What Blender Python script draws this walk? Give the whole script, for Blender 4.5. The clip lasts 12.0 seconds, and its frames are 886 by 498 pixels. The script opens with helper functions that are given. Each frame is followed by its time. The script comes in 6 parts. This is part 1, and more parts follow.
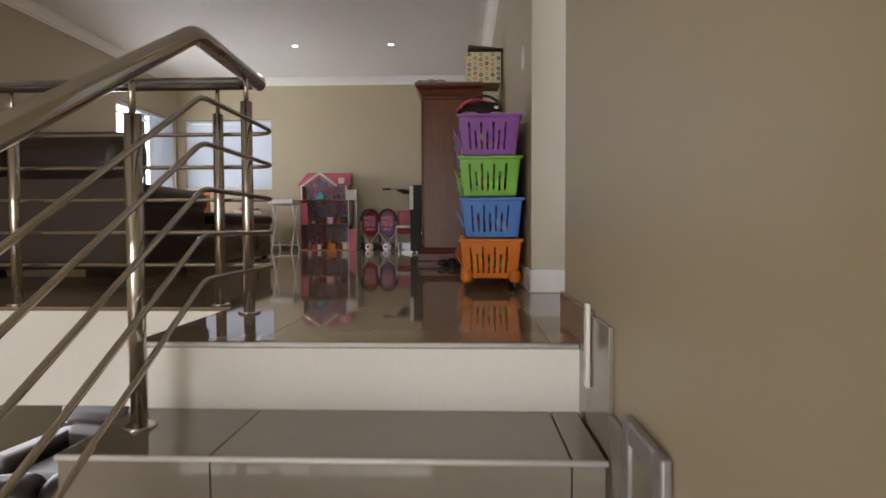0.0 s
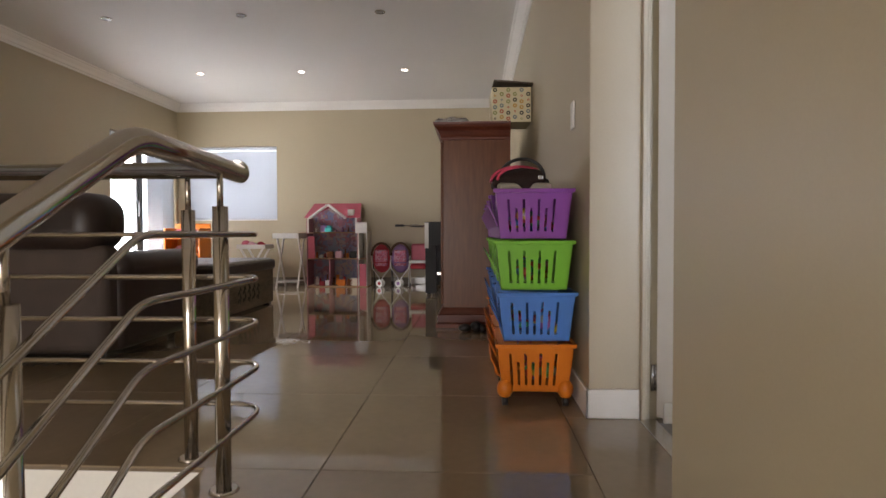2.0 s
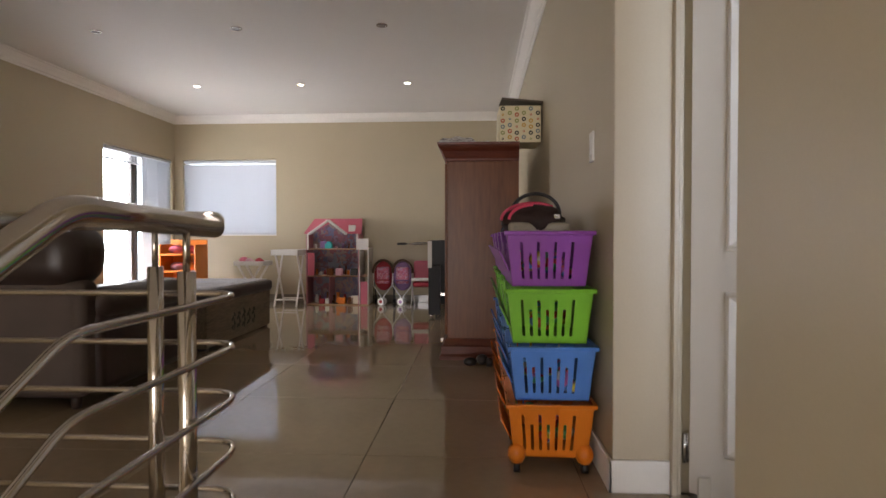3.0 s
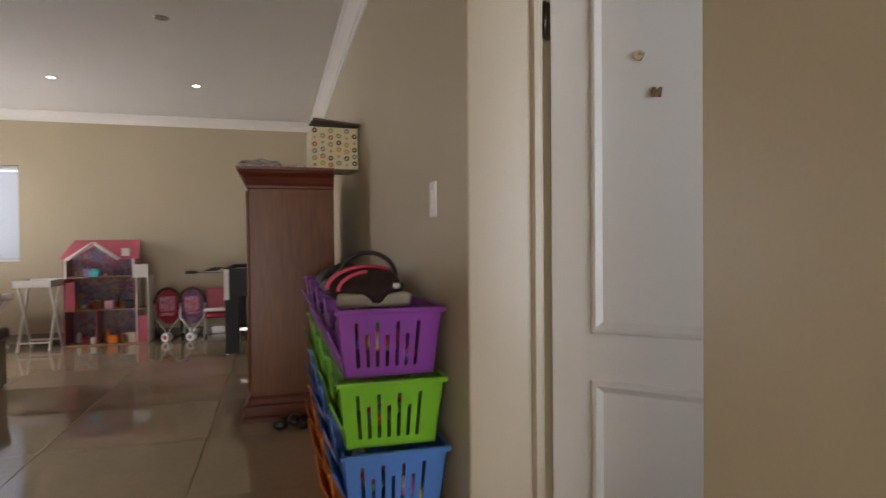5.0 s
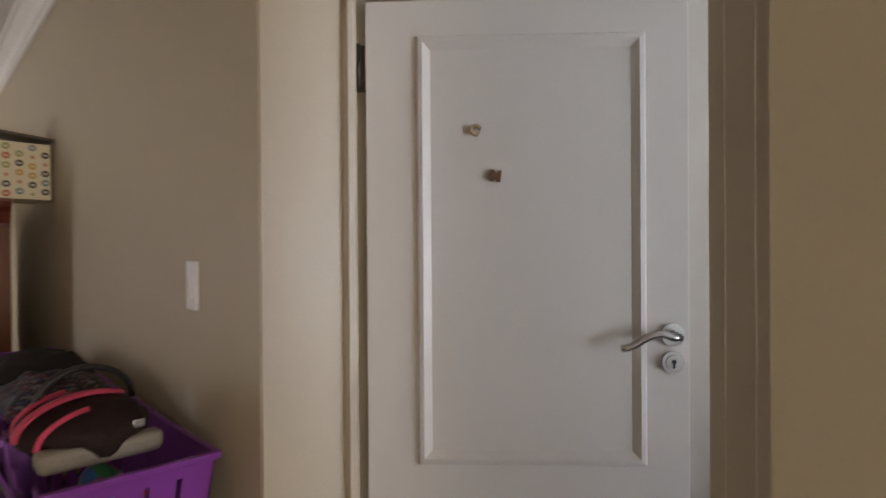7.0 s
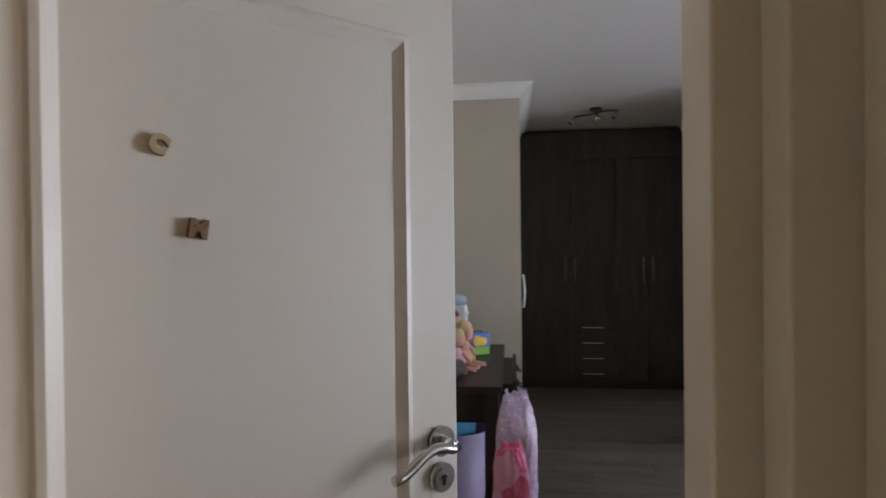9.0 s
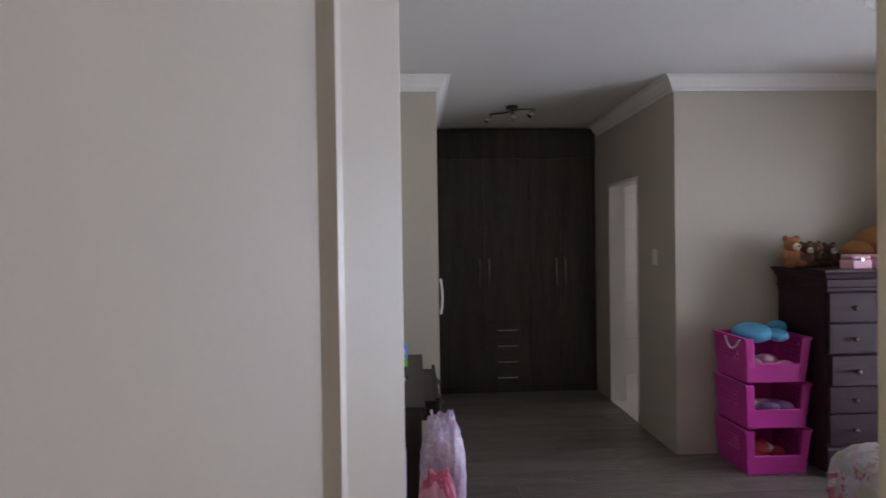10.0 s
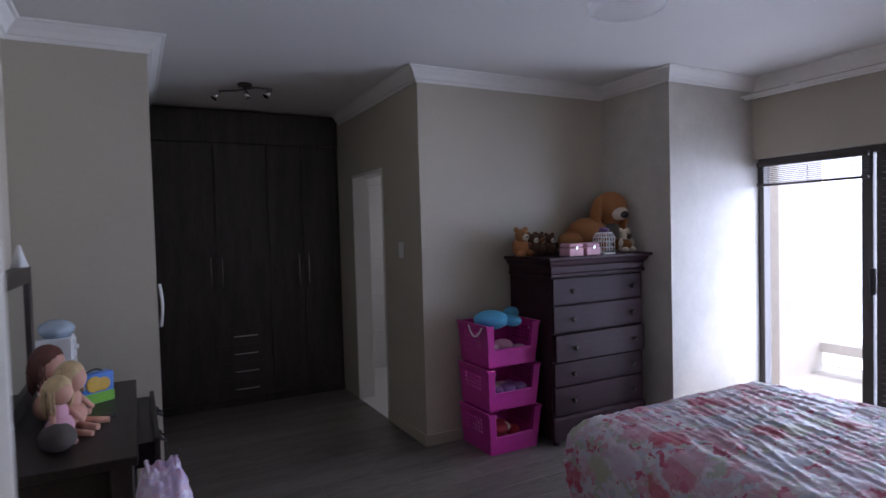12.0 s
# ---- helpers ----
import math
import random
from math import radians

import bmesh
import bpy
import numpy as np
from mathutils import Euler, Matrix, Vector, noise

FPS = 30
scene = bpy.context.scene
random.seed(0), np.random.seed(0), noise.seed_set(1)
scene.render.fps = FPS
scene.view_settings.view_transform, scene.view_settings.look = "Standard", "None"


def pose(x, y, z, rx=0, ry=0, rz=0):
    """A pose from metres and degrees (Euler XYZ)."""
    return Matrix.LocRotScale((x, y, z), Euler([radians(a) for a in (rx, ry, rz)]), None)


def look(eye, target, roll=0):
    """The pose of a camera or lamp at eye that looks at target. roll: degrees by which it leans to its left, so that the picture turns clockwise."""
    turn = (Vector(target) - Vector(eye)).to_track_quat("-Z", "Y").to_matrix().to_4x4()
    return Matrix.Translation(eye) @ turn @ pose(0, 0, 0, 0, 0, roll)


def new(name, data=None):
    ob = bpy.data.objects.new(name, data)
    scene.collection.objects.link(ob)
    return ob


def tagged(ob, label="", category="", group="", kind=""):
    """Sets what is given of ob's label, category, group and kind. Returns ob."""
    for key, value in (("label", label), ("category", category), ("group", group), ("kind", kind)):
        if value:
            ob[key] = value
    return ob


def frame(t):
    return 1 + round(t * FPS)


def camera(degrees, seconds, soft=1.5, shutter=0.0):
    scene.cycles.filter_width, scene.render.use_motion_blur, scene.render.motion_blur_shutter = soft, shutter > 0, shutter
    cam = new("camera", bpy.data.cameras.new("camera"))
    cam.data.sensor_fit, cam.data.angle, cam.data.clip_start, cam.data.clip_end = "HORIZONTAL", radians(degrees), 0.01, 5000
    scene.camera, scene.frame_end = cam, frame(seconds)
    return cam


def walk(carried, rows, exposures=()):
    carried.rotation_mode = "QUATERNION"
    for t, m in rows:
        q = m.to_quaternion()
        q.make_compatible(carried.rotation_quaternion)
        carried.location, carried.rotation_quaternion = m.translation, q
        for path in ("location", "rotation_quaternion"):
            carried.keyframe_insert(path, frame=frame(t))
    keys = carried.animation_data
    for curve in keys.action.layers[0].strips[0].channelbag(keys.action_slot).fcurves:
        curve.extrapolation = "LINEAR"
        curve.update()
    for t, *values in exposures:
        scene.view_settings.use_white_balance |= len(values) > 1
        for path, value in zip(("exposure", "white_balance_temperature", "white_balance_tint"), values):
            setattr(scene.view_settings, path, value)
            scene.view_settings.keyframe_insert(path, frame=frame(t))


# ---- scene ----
cam = camera(74.7, 12.0, shutter=0.5)
PATH = [
    (0, (0.129, -0.121, 0.321), (0.053, 1.876, 0.248), -0.2),
    (0.5, (0.128, 0.105, 0.422), (0.044, 2.101, 0.347), -0.1),
    (1, (0.113, 0.251, 0.519), (0.022, 2.247, 0.45), -0.2),
    (1.5, (0.048, 0.374, 0.602), (-0.051, 2.371, 0.533), -0.2),
    (2, (0.012, 0.474, 0.718), (-0.097, 2.47, 0.665), -0.2),
    (2.5, (-0.006, 0.568, 0.753), (-0.122, 2.564, 0.708), -0.1),
    (2.7, (0.001, 0.633, 0.802), (-0.121, 2.628, 0.761), 0.0),
    (4.3, (-0.105, 0.986, 1.022), (0.09, 2.976, 1.007), 0.1),
    (4.5, (-0.1, 1.023, 1.037), (0.23, 2.996, 1.02), -0.1),
    (5, (-0.069, 1.176, 1.097), (0.482, 3.099, 1.07), -0.5),
    (5.5, (-0.048, 1.261, 1.203), (0.635, 3.14, 1.175), -0.6),
    (6, (-0.069, 1.383, 1.219), (0.711, 3.224, 1.192), -0.6),
    (6.5, (-0.098, 1.506, 1.32), (0.986, 3.186, 1.321), -0.0),
    (7, (-0.069, 1.631, 1.334), (1.29, 3.099, 1.322), -0.4),
    (7.5, (0.028, 1.804, 1.446), (1.528, 3.125, 1.395), -0.2),
    (7.7, (0.057, 1.837, 1.472), (1.65, 3.045, 1.422), -0.2),
    (9.3, (0.285, 2.183, 1.468), (2.282, 2.283, 1.456), -0.7),
    (9.5, (0.351, 2.211, 1.469), (2.35, 2.263, 1.459), -0.7),
    (10, (0.486, 2.197, 1.495), (2.484, 2.103, 1.469), -0.8),
    (10.5, (0.587, 2.196, 1.486), (2.556, 1.846, 1.456), -0.8),
    (11, (0.654, 2.211, 1.496), (2.534, 1.531, 1.458), -1.1),
    (11.5, (0.726, 2.191, 1.505), (2.536, 1.341, 1.453), -1.4),
    (12, (0.826, 2.15, 1.502), (2.591, 1.21, 1.434), -1.6),
]
walk(cam, [(t, look(eye, target, roll)) for t, eye, target, roll in PATH],
     [(0, -0.08, 6450, 14), (0.5, -0.06, 6450, 14), (2.5, 0.08, 6700, 17), (4.5, -0.25, 6750, 18), (5.5, 0.10, 6900, 17), (6.5, 0.02, 6700, 19), (7.5, -0.20, 7000, 20), (9.5, -0.14, 6950, 20),
      (10, -0.08, 6800, 23), (10.5, -0.03, 6700, 24), (11, -0.24, 6450, 24), (11.5, -0.42, 6250, 24), (12, -0.62, 6050, 26)])

# ---- light ----
world = bpy.data.worlds.new("world")
scene.world = world
world.use_nodes = True
wn = world.node_tree
sky = wn.nodes.new("ShaderNodeTexSky")
sky.sky_type, sky.sun_disc = "NISHITA", False
sky.sun_elevation, sky.sun_rotation = radians(52), radians(215)
wn.links.new(sky.outputs[0], wn.nodes["Background"].inputs[0])
wn.nodes["Background"].inputs[1].default_value = 0.15
sun = new("sun", bpy.data.lights.new("sun", "SUN"))
sun.data.energy, sun.data.angle, sun.data.color = 3.0, radians(0.5), (1.0, 0.95, 0.88)
sun.matrix_world = look((-20, -28, 44), (0, 0, 0))


def opening_light(name, eye, target, w, h, power, color):
    lamp = new(name, bpy.data.lights.new(name, "AREA"))
    lamp.data.shape, lamp.data.size, lamp.data.size_y = "RECTANGLE", w, h
    lamp.data.energy, lamp.data.color = power, color
    lamp.matrix_world = look(eye, target)
    return lamp


opening_light("slider_light", (-4.43, 7.45, 1.05), (0, 7.2, 0.9), 0.7, 1.9, 60, (0.92, 0.95, 1.0))
opening_light("stairwell_light", (-1.9, -4.95, 0.1), (-1.7, 4, 0.5), 3.5, 4.2, 150, (1.0, 0.87, 0.71))
opening_light("bedroom_light", (2.4, -2.42, 1.05), (2.3, 3, 1.0), 2.5, 1.9, 150, (0.66, 0.81, 1.0))
# No opening is built here: lamp added for an unseen lower window's daylight
opening_light("lower_fill", (-4.05, 4.8, -1.3), (0, 4.6, -1.6), 2.0, 1.2, 30, (0.95, 0.97, 1.0))
opening_light("bathroom_light", (5.9, -1.32, 1.6), (5.6, 2, 1.2), 0.6, 0.7, 5, (0.95, 0.97, 1.0))


# ---- materials ----
def mat(name, color, rough=0.5, metal=0.0, vary=0.12, scale=3.0, fine=60.0, bump=0.0, rough_vary=0.08, coat=0.0, stretch=(1, 1, 1), spec=0.5, by_object=0.0):
    """A painted, plastic, tile or metal surface with large and fine variation."""
    m = bpy.data.materials.new(name)
    m.use_nodes = True
    nt = m.node_tree
    b = nt.nodes["Principled BSDF"]
    tc = nt.nodes.new("ShaderNodeTexCoord")
    mp = nt.nodes.new("ShaderNodeMapping")
    mp.inputs["Scale"].default_value = stretch
    nt.links.new(tc.outputs["Object"], mp.inputs[0])
    big, small = nt.nodes.new("ShaderNodeTexNoise"), nt.nodes.new("ShaderNodeTexNoise")
    for n, s, d in ((big, scale, 5), (small, fine, 3)):
        n.inputs["Scale"].default_value, n.inputs["Detail"].default_value = s, d
        nt.links.new(mp.outputs[0], n.inputs["Vector"])
    mix = nt.nodes.new("ShaderNodeMath")
    mix.operation = "MULTIPLY_ADD"
    mix.inputs[1].default_value = 0.35
    nt.links.new(small.outputs["Fac"], mix.inputs[0])
    half = nt.nodes.new("ShaderNodeMath")
    half.operation = "MULTIPLY"
    half.inputs[1].default_value = 0.65
    nt.links.new(big.outputs["Fac"], half.inputs[0])
    nt.links.new(half.outputs[0], mix.inputs[2])
    fac = mix
    if by_object:
        info = nt.nodes.new("ShaderNodeObjectInfo")
        add = nt.nodes.new("ShaderNodeMath")
        add.operation = "MULTIPLY_ADD"
        add.inputs[1].default_value = by_object
        nt.links.new(info.outputs["Random"], add.inputs[0])
        nt.links.new(mix.outputs[0], add.inputs[2])
        fac = add
    ramp = nt.nodes.new("ShaderNodeMapRange")
    ramp.inputs["From Min"].default_value, ramp.inputs["From Max"].default_value = 0.3, 0.7 + by_object
    ramp.inputs["To Min"].default_value, ramp.inputs["To Max"].default_value = 1 - vary, 1 + vary
    nt.links.new(fac.outputs[0], ramp.inputs[0])
    rgb = nt.nodes.new("ShaderNodeMix")
    rgb.data_type, rgb.blend_type = "RGBA", "MULTIPLY"
    rgb.inputs["Factor"].default_value = 1.0
    rgb.inputs["A"].default_value = (*color, 1)
    nt.links.new(ramp.outputs[0], rgb.inputs["B"])
    nt.links.new(rgb.outputs["Result"], b.inputs["Base Color"])
    rr = nt.nodes.new("ShaderNodeMapRange")
    rr.inputs["To Min"].default_value, rr.inputs["To Max"].default_value = max(0.02, rough - rough_vary), min(1, rough + rough_vary)
    nt.links.new(mix.outputs[0], rr.inputs[0])
    nt.links.new(rr.outputs[0], b.inputs["Roughness"])
    b.inputs["Metallic"].default_value = metal
    b.inputs["Specular IOR Level"].default_value = spec
    b.inputs["Coat Weight"].default_value = coat
    if bump:
        bn = nt.nodes.new("ShaderNodeBump")
        bn.inputs["Strength"].default_value, bn.inputs["Distance"].default_value = bump, 0.004
        nt.links.new(mix.outputs[0], bn.inputs["Height"])
        nt.links.new(bn.outputs[0], b.inputs["Normal"])
    return m


def patterned(name, colors, scale, rough=0.8, bump=0.0, kind="VORONOI", distort=0.0):
    """A print of coloured patches."""
    m = mat(name, (0.5, 0.5, 0.5), rough, bump=bump)
    nt = m.node_tree
    b = nt.nodes["Principled BSDF"]
    tc = nt.nodes.new("ShaderNodeTexCoord")
    noise_in = nt.nodes.new("ShaderNodeTexNoise")
    noise_in.inputs["Scale"].default_value = scale * 0.8
    add = nt.nodes.new("ShaderNodeMix")
    add.data_type = "VECTOR"
    add.inputs["Factor"].default_value = distort
    nt.links.new(tc.outputs["Object"], noise_in.inputs["Vector"])
    nt.links.new(tc.outputs["Object"], add.inputs["A"])
    nt.links.new(noise_in.outputs["Color"], add.inputs["B"])
    v = nt.nodes.new("ShaderNodeTexVoronoi")
    v.inputs["Scale"].default_value = scale
    nt.links.new(add.outputs["Result"], v.inputs["Vector"])
    sep = nt.nodes.new("ShaderNodeSeparateColor")
    nt.links.new(v.outputs["Color"], sep.inputs[0])
    ramp = nt.nodes.new("ShaderNodeValToRGB")
    ramp.color_ramp.interpolation = "CONSTANT"
    els = ramp.color_ramp.elements
    els[0].color = (*colors[0], 1)
    els[1].position, els[1].color = 1 / len(colors), (*colors[1], 1)
    for i, c in enumerate(colors[2:], 2):
        els.new(i / len(colors)).color = (*c, 1)
    nt.links.new(sep.outputs[0], ramp.inputs[0])
    nt.links.new(ramp.outputs[0], b.inputs["Base Color"])
    return m


def wood(name, dark, light, rough=0.4, scale=4.0, along="Y", coat=0.0, by_object=0.0, spec=0.4):
    m = mat(name, light, rough, coat=coat, rough_vary=0.01, spec=spec)
    nt = m.node_tree
    b = nt.nodes["Principled BSDF"]
    tc = nt.nodes.new("ShaderNodeTexCoord")
    mp = nt.nodes.new("ShaderNodeMapping")
    s = {"X": (0.12, 1, 1), "Y": (1, 0.12, 1), "Z": (1, 1, 0.12)}[along]
    mp.inputs["Scale"].default_value = s
    nt.links.new(tc.outputs["Object"], mp.inputs[0])
    if by_object:
        info = nt.nodes.new("ShaderNodeObjectInfo")
        off = nt.nodes.new("ShaderNodeVectorMath")
        off.operation = "SCALE"
        off.inputs["Scale"].default_value = 37.0
        comb = nt.nodes.new("ShaderNodeCombineXYZ")
        for i in range(3):
            nt.links.new(info.outputs["Random"], comb.inputs[i])
        nt.links.new(comb.outputs[0], off.inputs[0])
        nt.links.new(off.outputs[0], mp.inputs["Location"])
    n1, n2 = nt.nodes.new("ShaderNodeTexNoise"), nt.nodes.new("ShaderNodeTexNoise")
    for n, sc, d in ((n1, scale * 3, 6), (n2, scale * 22, 4)):
        n.inputs["Scale"].default_value, n.inputs["Detail"].default_value = sc, d
        nt.links.new(mp.outputs[0], n.inputs["Vector"])
    av = nt.nodes.new("ShaderNodeMath")
    av.operation = "ADD"
    nt.links.new(n1.outputs["Fac"], av.inputs[0])
    nt.links.new(n2.outputs["Fac"], av.inputs[1])
    mr = nt.nodes.new("ShaderNodeMapRange")
    mr.inputs["From Min"].default_value, mr.inputs["From Max"].default_value = 0.7, 1.3
    nt.links.new(av.outputs[0], mr.inputs[0])
    ramp = nt.nodes.new("ShaderNodeValToRGB")
    ramp.color_ramp.elements[0].color, ramp.color_ramp.elements[1].color = (*dark, 1), (*light, 1)
    nt.links.new(mr.outputs[0], ramp.inputs[0])
    nt.links.new(ramp.outputs[0], b.inputs["Base Color"])
    return m


def glowing(name, color, strength):
    m = mat(name, color)
    b = m.node_tree.nodes["Principled BSDF"]
    b.inputs["Emission Color"].default_value = (*color, 1)
    b.inputs["Emission Strength"].default_value = strength
    return m


def glass(name, tint=(0.95, 0.98, 0.98), rough=0.0):
    m = bpy.data.materials.new(name)
    m.use_nodes = True
    b = m.node_tree.nodes["Principled BSDF"]
    b.inputs["Base Color"].default_value = (*tint, 1)
    b.inputs["Roughness"].default_value = rough
    b.inputs["Transmission Weight"].default_value = 1.0
    b.inputs["IOR"].default_value = 1.2
    return m


WALL = mat("beige_wall_paint", (0.46, 0.39, 0.265), 0.42, vary=0.05, scale=1.2, fine=140, bump=0.06, rough_vary=0.06)
ROOMWALL = mat("grey_beige_wall_paint", (0.49, 0.435, 0.345), 0.42, vary=0.06, scale=1.5, fine=90, bump=0.12)
ROUGHWALL = mat("textured_beige_plaster", (0.55, 0.51, 0.45), 0.5, vary=0.09, scale=9, fine=45, bump=0.35)
CEIL = mat("white_ceiling_paint", (0.74, 0.71, 0.67), 0.7, vary=0.03, scale=1.0, fine=80)
TRIM = mat("white_cornice_paint", (0.80, 0.77, 0.72), 0.55, vary=0.03)
SLABWHITE = mat("white_slab_paint", (0.78, 0.76, 0.70), 0.6, vary=0.05, scale=2)
TILE = mat("polished_beige_tile", (0.30, 0.228, 0.15), 0.045, vary=0.10, scale=2.0, fine=25, rough_vary=0.02, spec=0.8, by_object=0.02)
STEPTILE = mat("polished_cream_tile", (0.235, 0.208, 0.165), 0.05, vary=0.08, scale=2.0, fine=25, rough_vary=0.02, spec=0.85, by_object=0.08)
GROUT = mat("brown_grout", (0.16, 0.12, 0.08), 0.9, vary=0.3)
STEEL = mat("brushed_stainless_steel", (0.58, 0.54, 0.49), 0.16, 1.0, vary=0.08, fine=200, rough_vary=0.06)
BRIGHTBAR = mat("brushed_aluminium", (0.80, 0.80, 0.80), 0.42, 0.85, vary=0.05)
CHROME = mat("satin_nickel", (0.62, 0.60, 0.57), 0.22, 1.0, vary=0.05)
DARKMETAL = mat("dark_bronze_metal", (0.09, 0.075, 0.06), 0.35, 0.9, vary=0.2)
BLACK = mat("black_plastic", (0.015, 0.014, 0.014), 0.35, vary=0.2)
BLACKTOP = mat("black_board", (0.010, 0.010, 0.011), 0.45, vary=0.2, spec=0.25)
LEATHER = mat("dark_brown_leather", (0.030, 0.019, 0.016), 0.38, vary=0.25, scale=6, fine=180, bump=0.3)
SUEDE = mat("brown_suede_back", (0.075, 0.055, 0.045), 0.85, vary=0.2, scale=5, fine=160, bump=0.25)
CHERRY = wood("cherry_wood", (0.125, 0.040, 0.013), (0.205, 0.072, 0.024), 0.30, 2.0, "Z", spec=0.3)
CHERRYTRIM = wood("dark_cherry_trim", (0.10, 0.022, 0.012), (0.17, 0.044, 0.022), 0.36, 4.0, "X")
WENGE = wood("dark_mahogany_stain", (0.024, 0.009, 0.013), (0.052, 0.020, 0.028), 0.5, 4.0, "Y", spec=0.18)
DESKWOOD = wood("espresso_stained_wood", (0.018, 0.011, 0.010), (0.040, 0.026, 0.022), 0.38, 4.0, "X")
CUPBOARD = wood("charcoal_oak_veneer", (0.040, 0.034, 0.030), (0.078, 0.067, 0.058), 0.42, 5.0, "Z")
CRATEWOOD = wood("weathered_pine", (0.13, 0.105, 0.075), (0.27, 0.22, 0.16), 0.65, 4.0, "Y")
PLANK = wood("grey_oak_laminate", (0.115, 0.098, 0.085), (0.235, 0.205, 0.18), 0.33, 3.0, "Y", by_object=1)
FRAMEPAINT = mat("cream_frame_paint", (0.50, 0.43, 0.32), 0.42, vary=0.05, scale=2, fine=150, bump=0.05)
WHITEDOOR = mat("white_door_paint", (0.62, 0.57, 0.50), 0.4, vary=0.03, scale=2, fine=180, bump=0.05)
WHITE = mat("white_plastic", (0.78, 0.77, 0.75), 0.35, vary=0.03)
WHITEWOOD = mat("white_painted_wood", (0.74, 0.71, 0.67), 0.5, vary=0.05)
BLIND = mat("white_blind_slat", (0.60, 0.63, 0.68), 0.5, vary=0.03)
DARKBLIND = mat("dark_wood_blind_slat", (0.06, 0.045, 0.038), 0.45, vary=0.2)
ALU = mat("bronze_aluminium", (0.10, 0.09, 0.085), 0.4, 0.7, vary=0.1)
ALUW = mat("white_aluminium", (0.7, 0.7, 0.7), 0.4, 0.0, vary=0.05)
PANE = glass("window_glass")
CRYSTAL = glass("crystal_glass", (0.97, 0.97, 0.97), 0.02)
MIRROR = mat("mirror_glass", (0.85, 0.87, 0.87), 0.03, 1.0, vary=0.0, rough_vary=0.005)
PURPLE = mat("purple_plastic", (0.235, 0.048, 0.33), 0.35, vary=0.06)
GREEN = mat("lime_green_plastic", (0.165, 0.47, 0.025), 0.35, vary=0.06)
BLUE = mat("sky_blue_plastic", (0.075, 0.22, 0.62), 0.35, vary=0.06)
ORANGE = mat("orange_plastic", (0.72, 0.195, 0.012), 0.35, vary=0.06)
MAGENTA = mat("hot_pink_plastic", (0.56, 0.035, 0.30), 0.33, vary=0.08)
PINK = mat("pink_paint", (0.62, 0.13, 0.19), 0.5, vary=0.12)
ROSEBOARD = mat("rose_printed_board", (0.42, 0.17, 0.20), 0.55, vary=0.15)
PALEPINK = mat("pale_pink_paint", (0.70, 0.38, 0.46), 0.5, vary=0.1)
RED = mat("red_fabric", (0.42, 0.035, 0.05), 0.8, vary=0.2)
LILAC = mat("lilac_fabric", (0.27, 0.15, 0.33), 0.8, vary=0.2, bump=0.2)
TEAL = mat("turquoise_plastic", (0.05, 0.50, 0.52), 0.4, vary=0.08)
SKYPLUSH = mat("light_blue_plush", (0.10, 0.42, 0.66), 0.95, vary=0.2, fine=260, bump=0.5)
BROWNPLUSH = mat("golden_brown_plush", (0.33, 0.135, 0.045), 0.95, vary=0.25, fine=240, bump=0.6)
DARKPLUSH = mat("dark_brown_plush", (0.09, 0.045, 0.025), 0.95, vary=0.25, fine=240, bump=0.6)
CREAMPLUSH = mat("cream_plush", (0.66, 0.58, 0.47), 0.95, vary=0.1, fine=240, bump=0.5)
HAIR = mat("blond_doll_hair", (0.60, 0.43, 0.22), 0.45, vary=0.3, scale=30, fine=200, bump=0.5, stretch=(1, 1, 0.2))
SKIN = mat("doll_vinyl", (0.62, 0.33, 0.24), 0.5, vary=0.05)
TULLE = patterned("lilac_print_fabric", [(0.66, 0.56, 0.74), (0.56, 0.44, 0.66), (0.72, 0.64, 0.76), (0.64, 0.42, 0.60)], 22, 0.35, 0.3, distort=0.3)
DUVET = patterned("floral_duvet_cover", [(0.66, 0.60, 0.66), (0.62, 0.33, 0.42), (0.60, 0.60, 0.68), (0.46, 0.50, 0.42), (0.68, 0.62, 0.66), (0.60, 0.45, 0.55), (0.66, 0.64, 0.66), (0.50, 0.52, 0.62), (0.64, 0.48, 0.58), (0.54, 0.12, 0.20)], 30.0, 0.42, 0.25, distort=0.10)


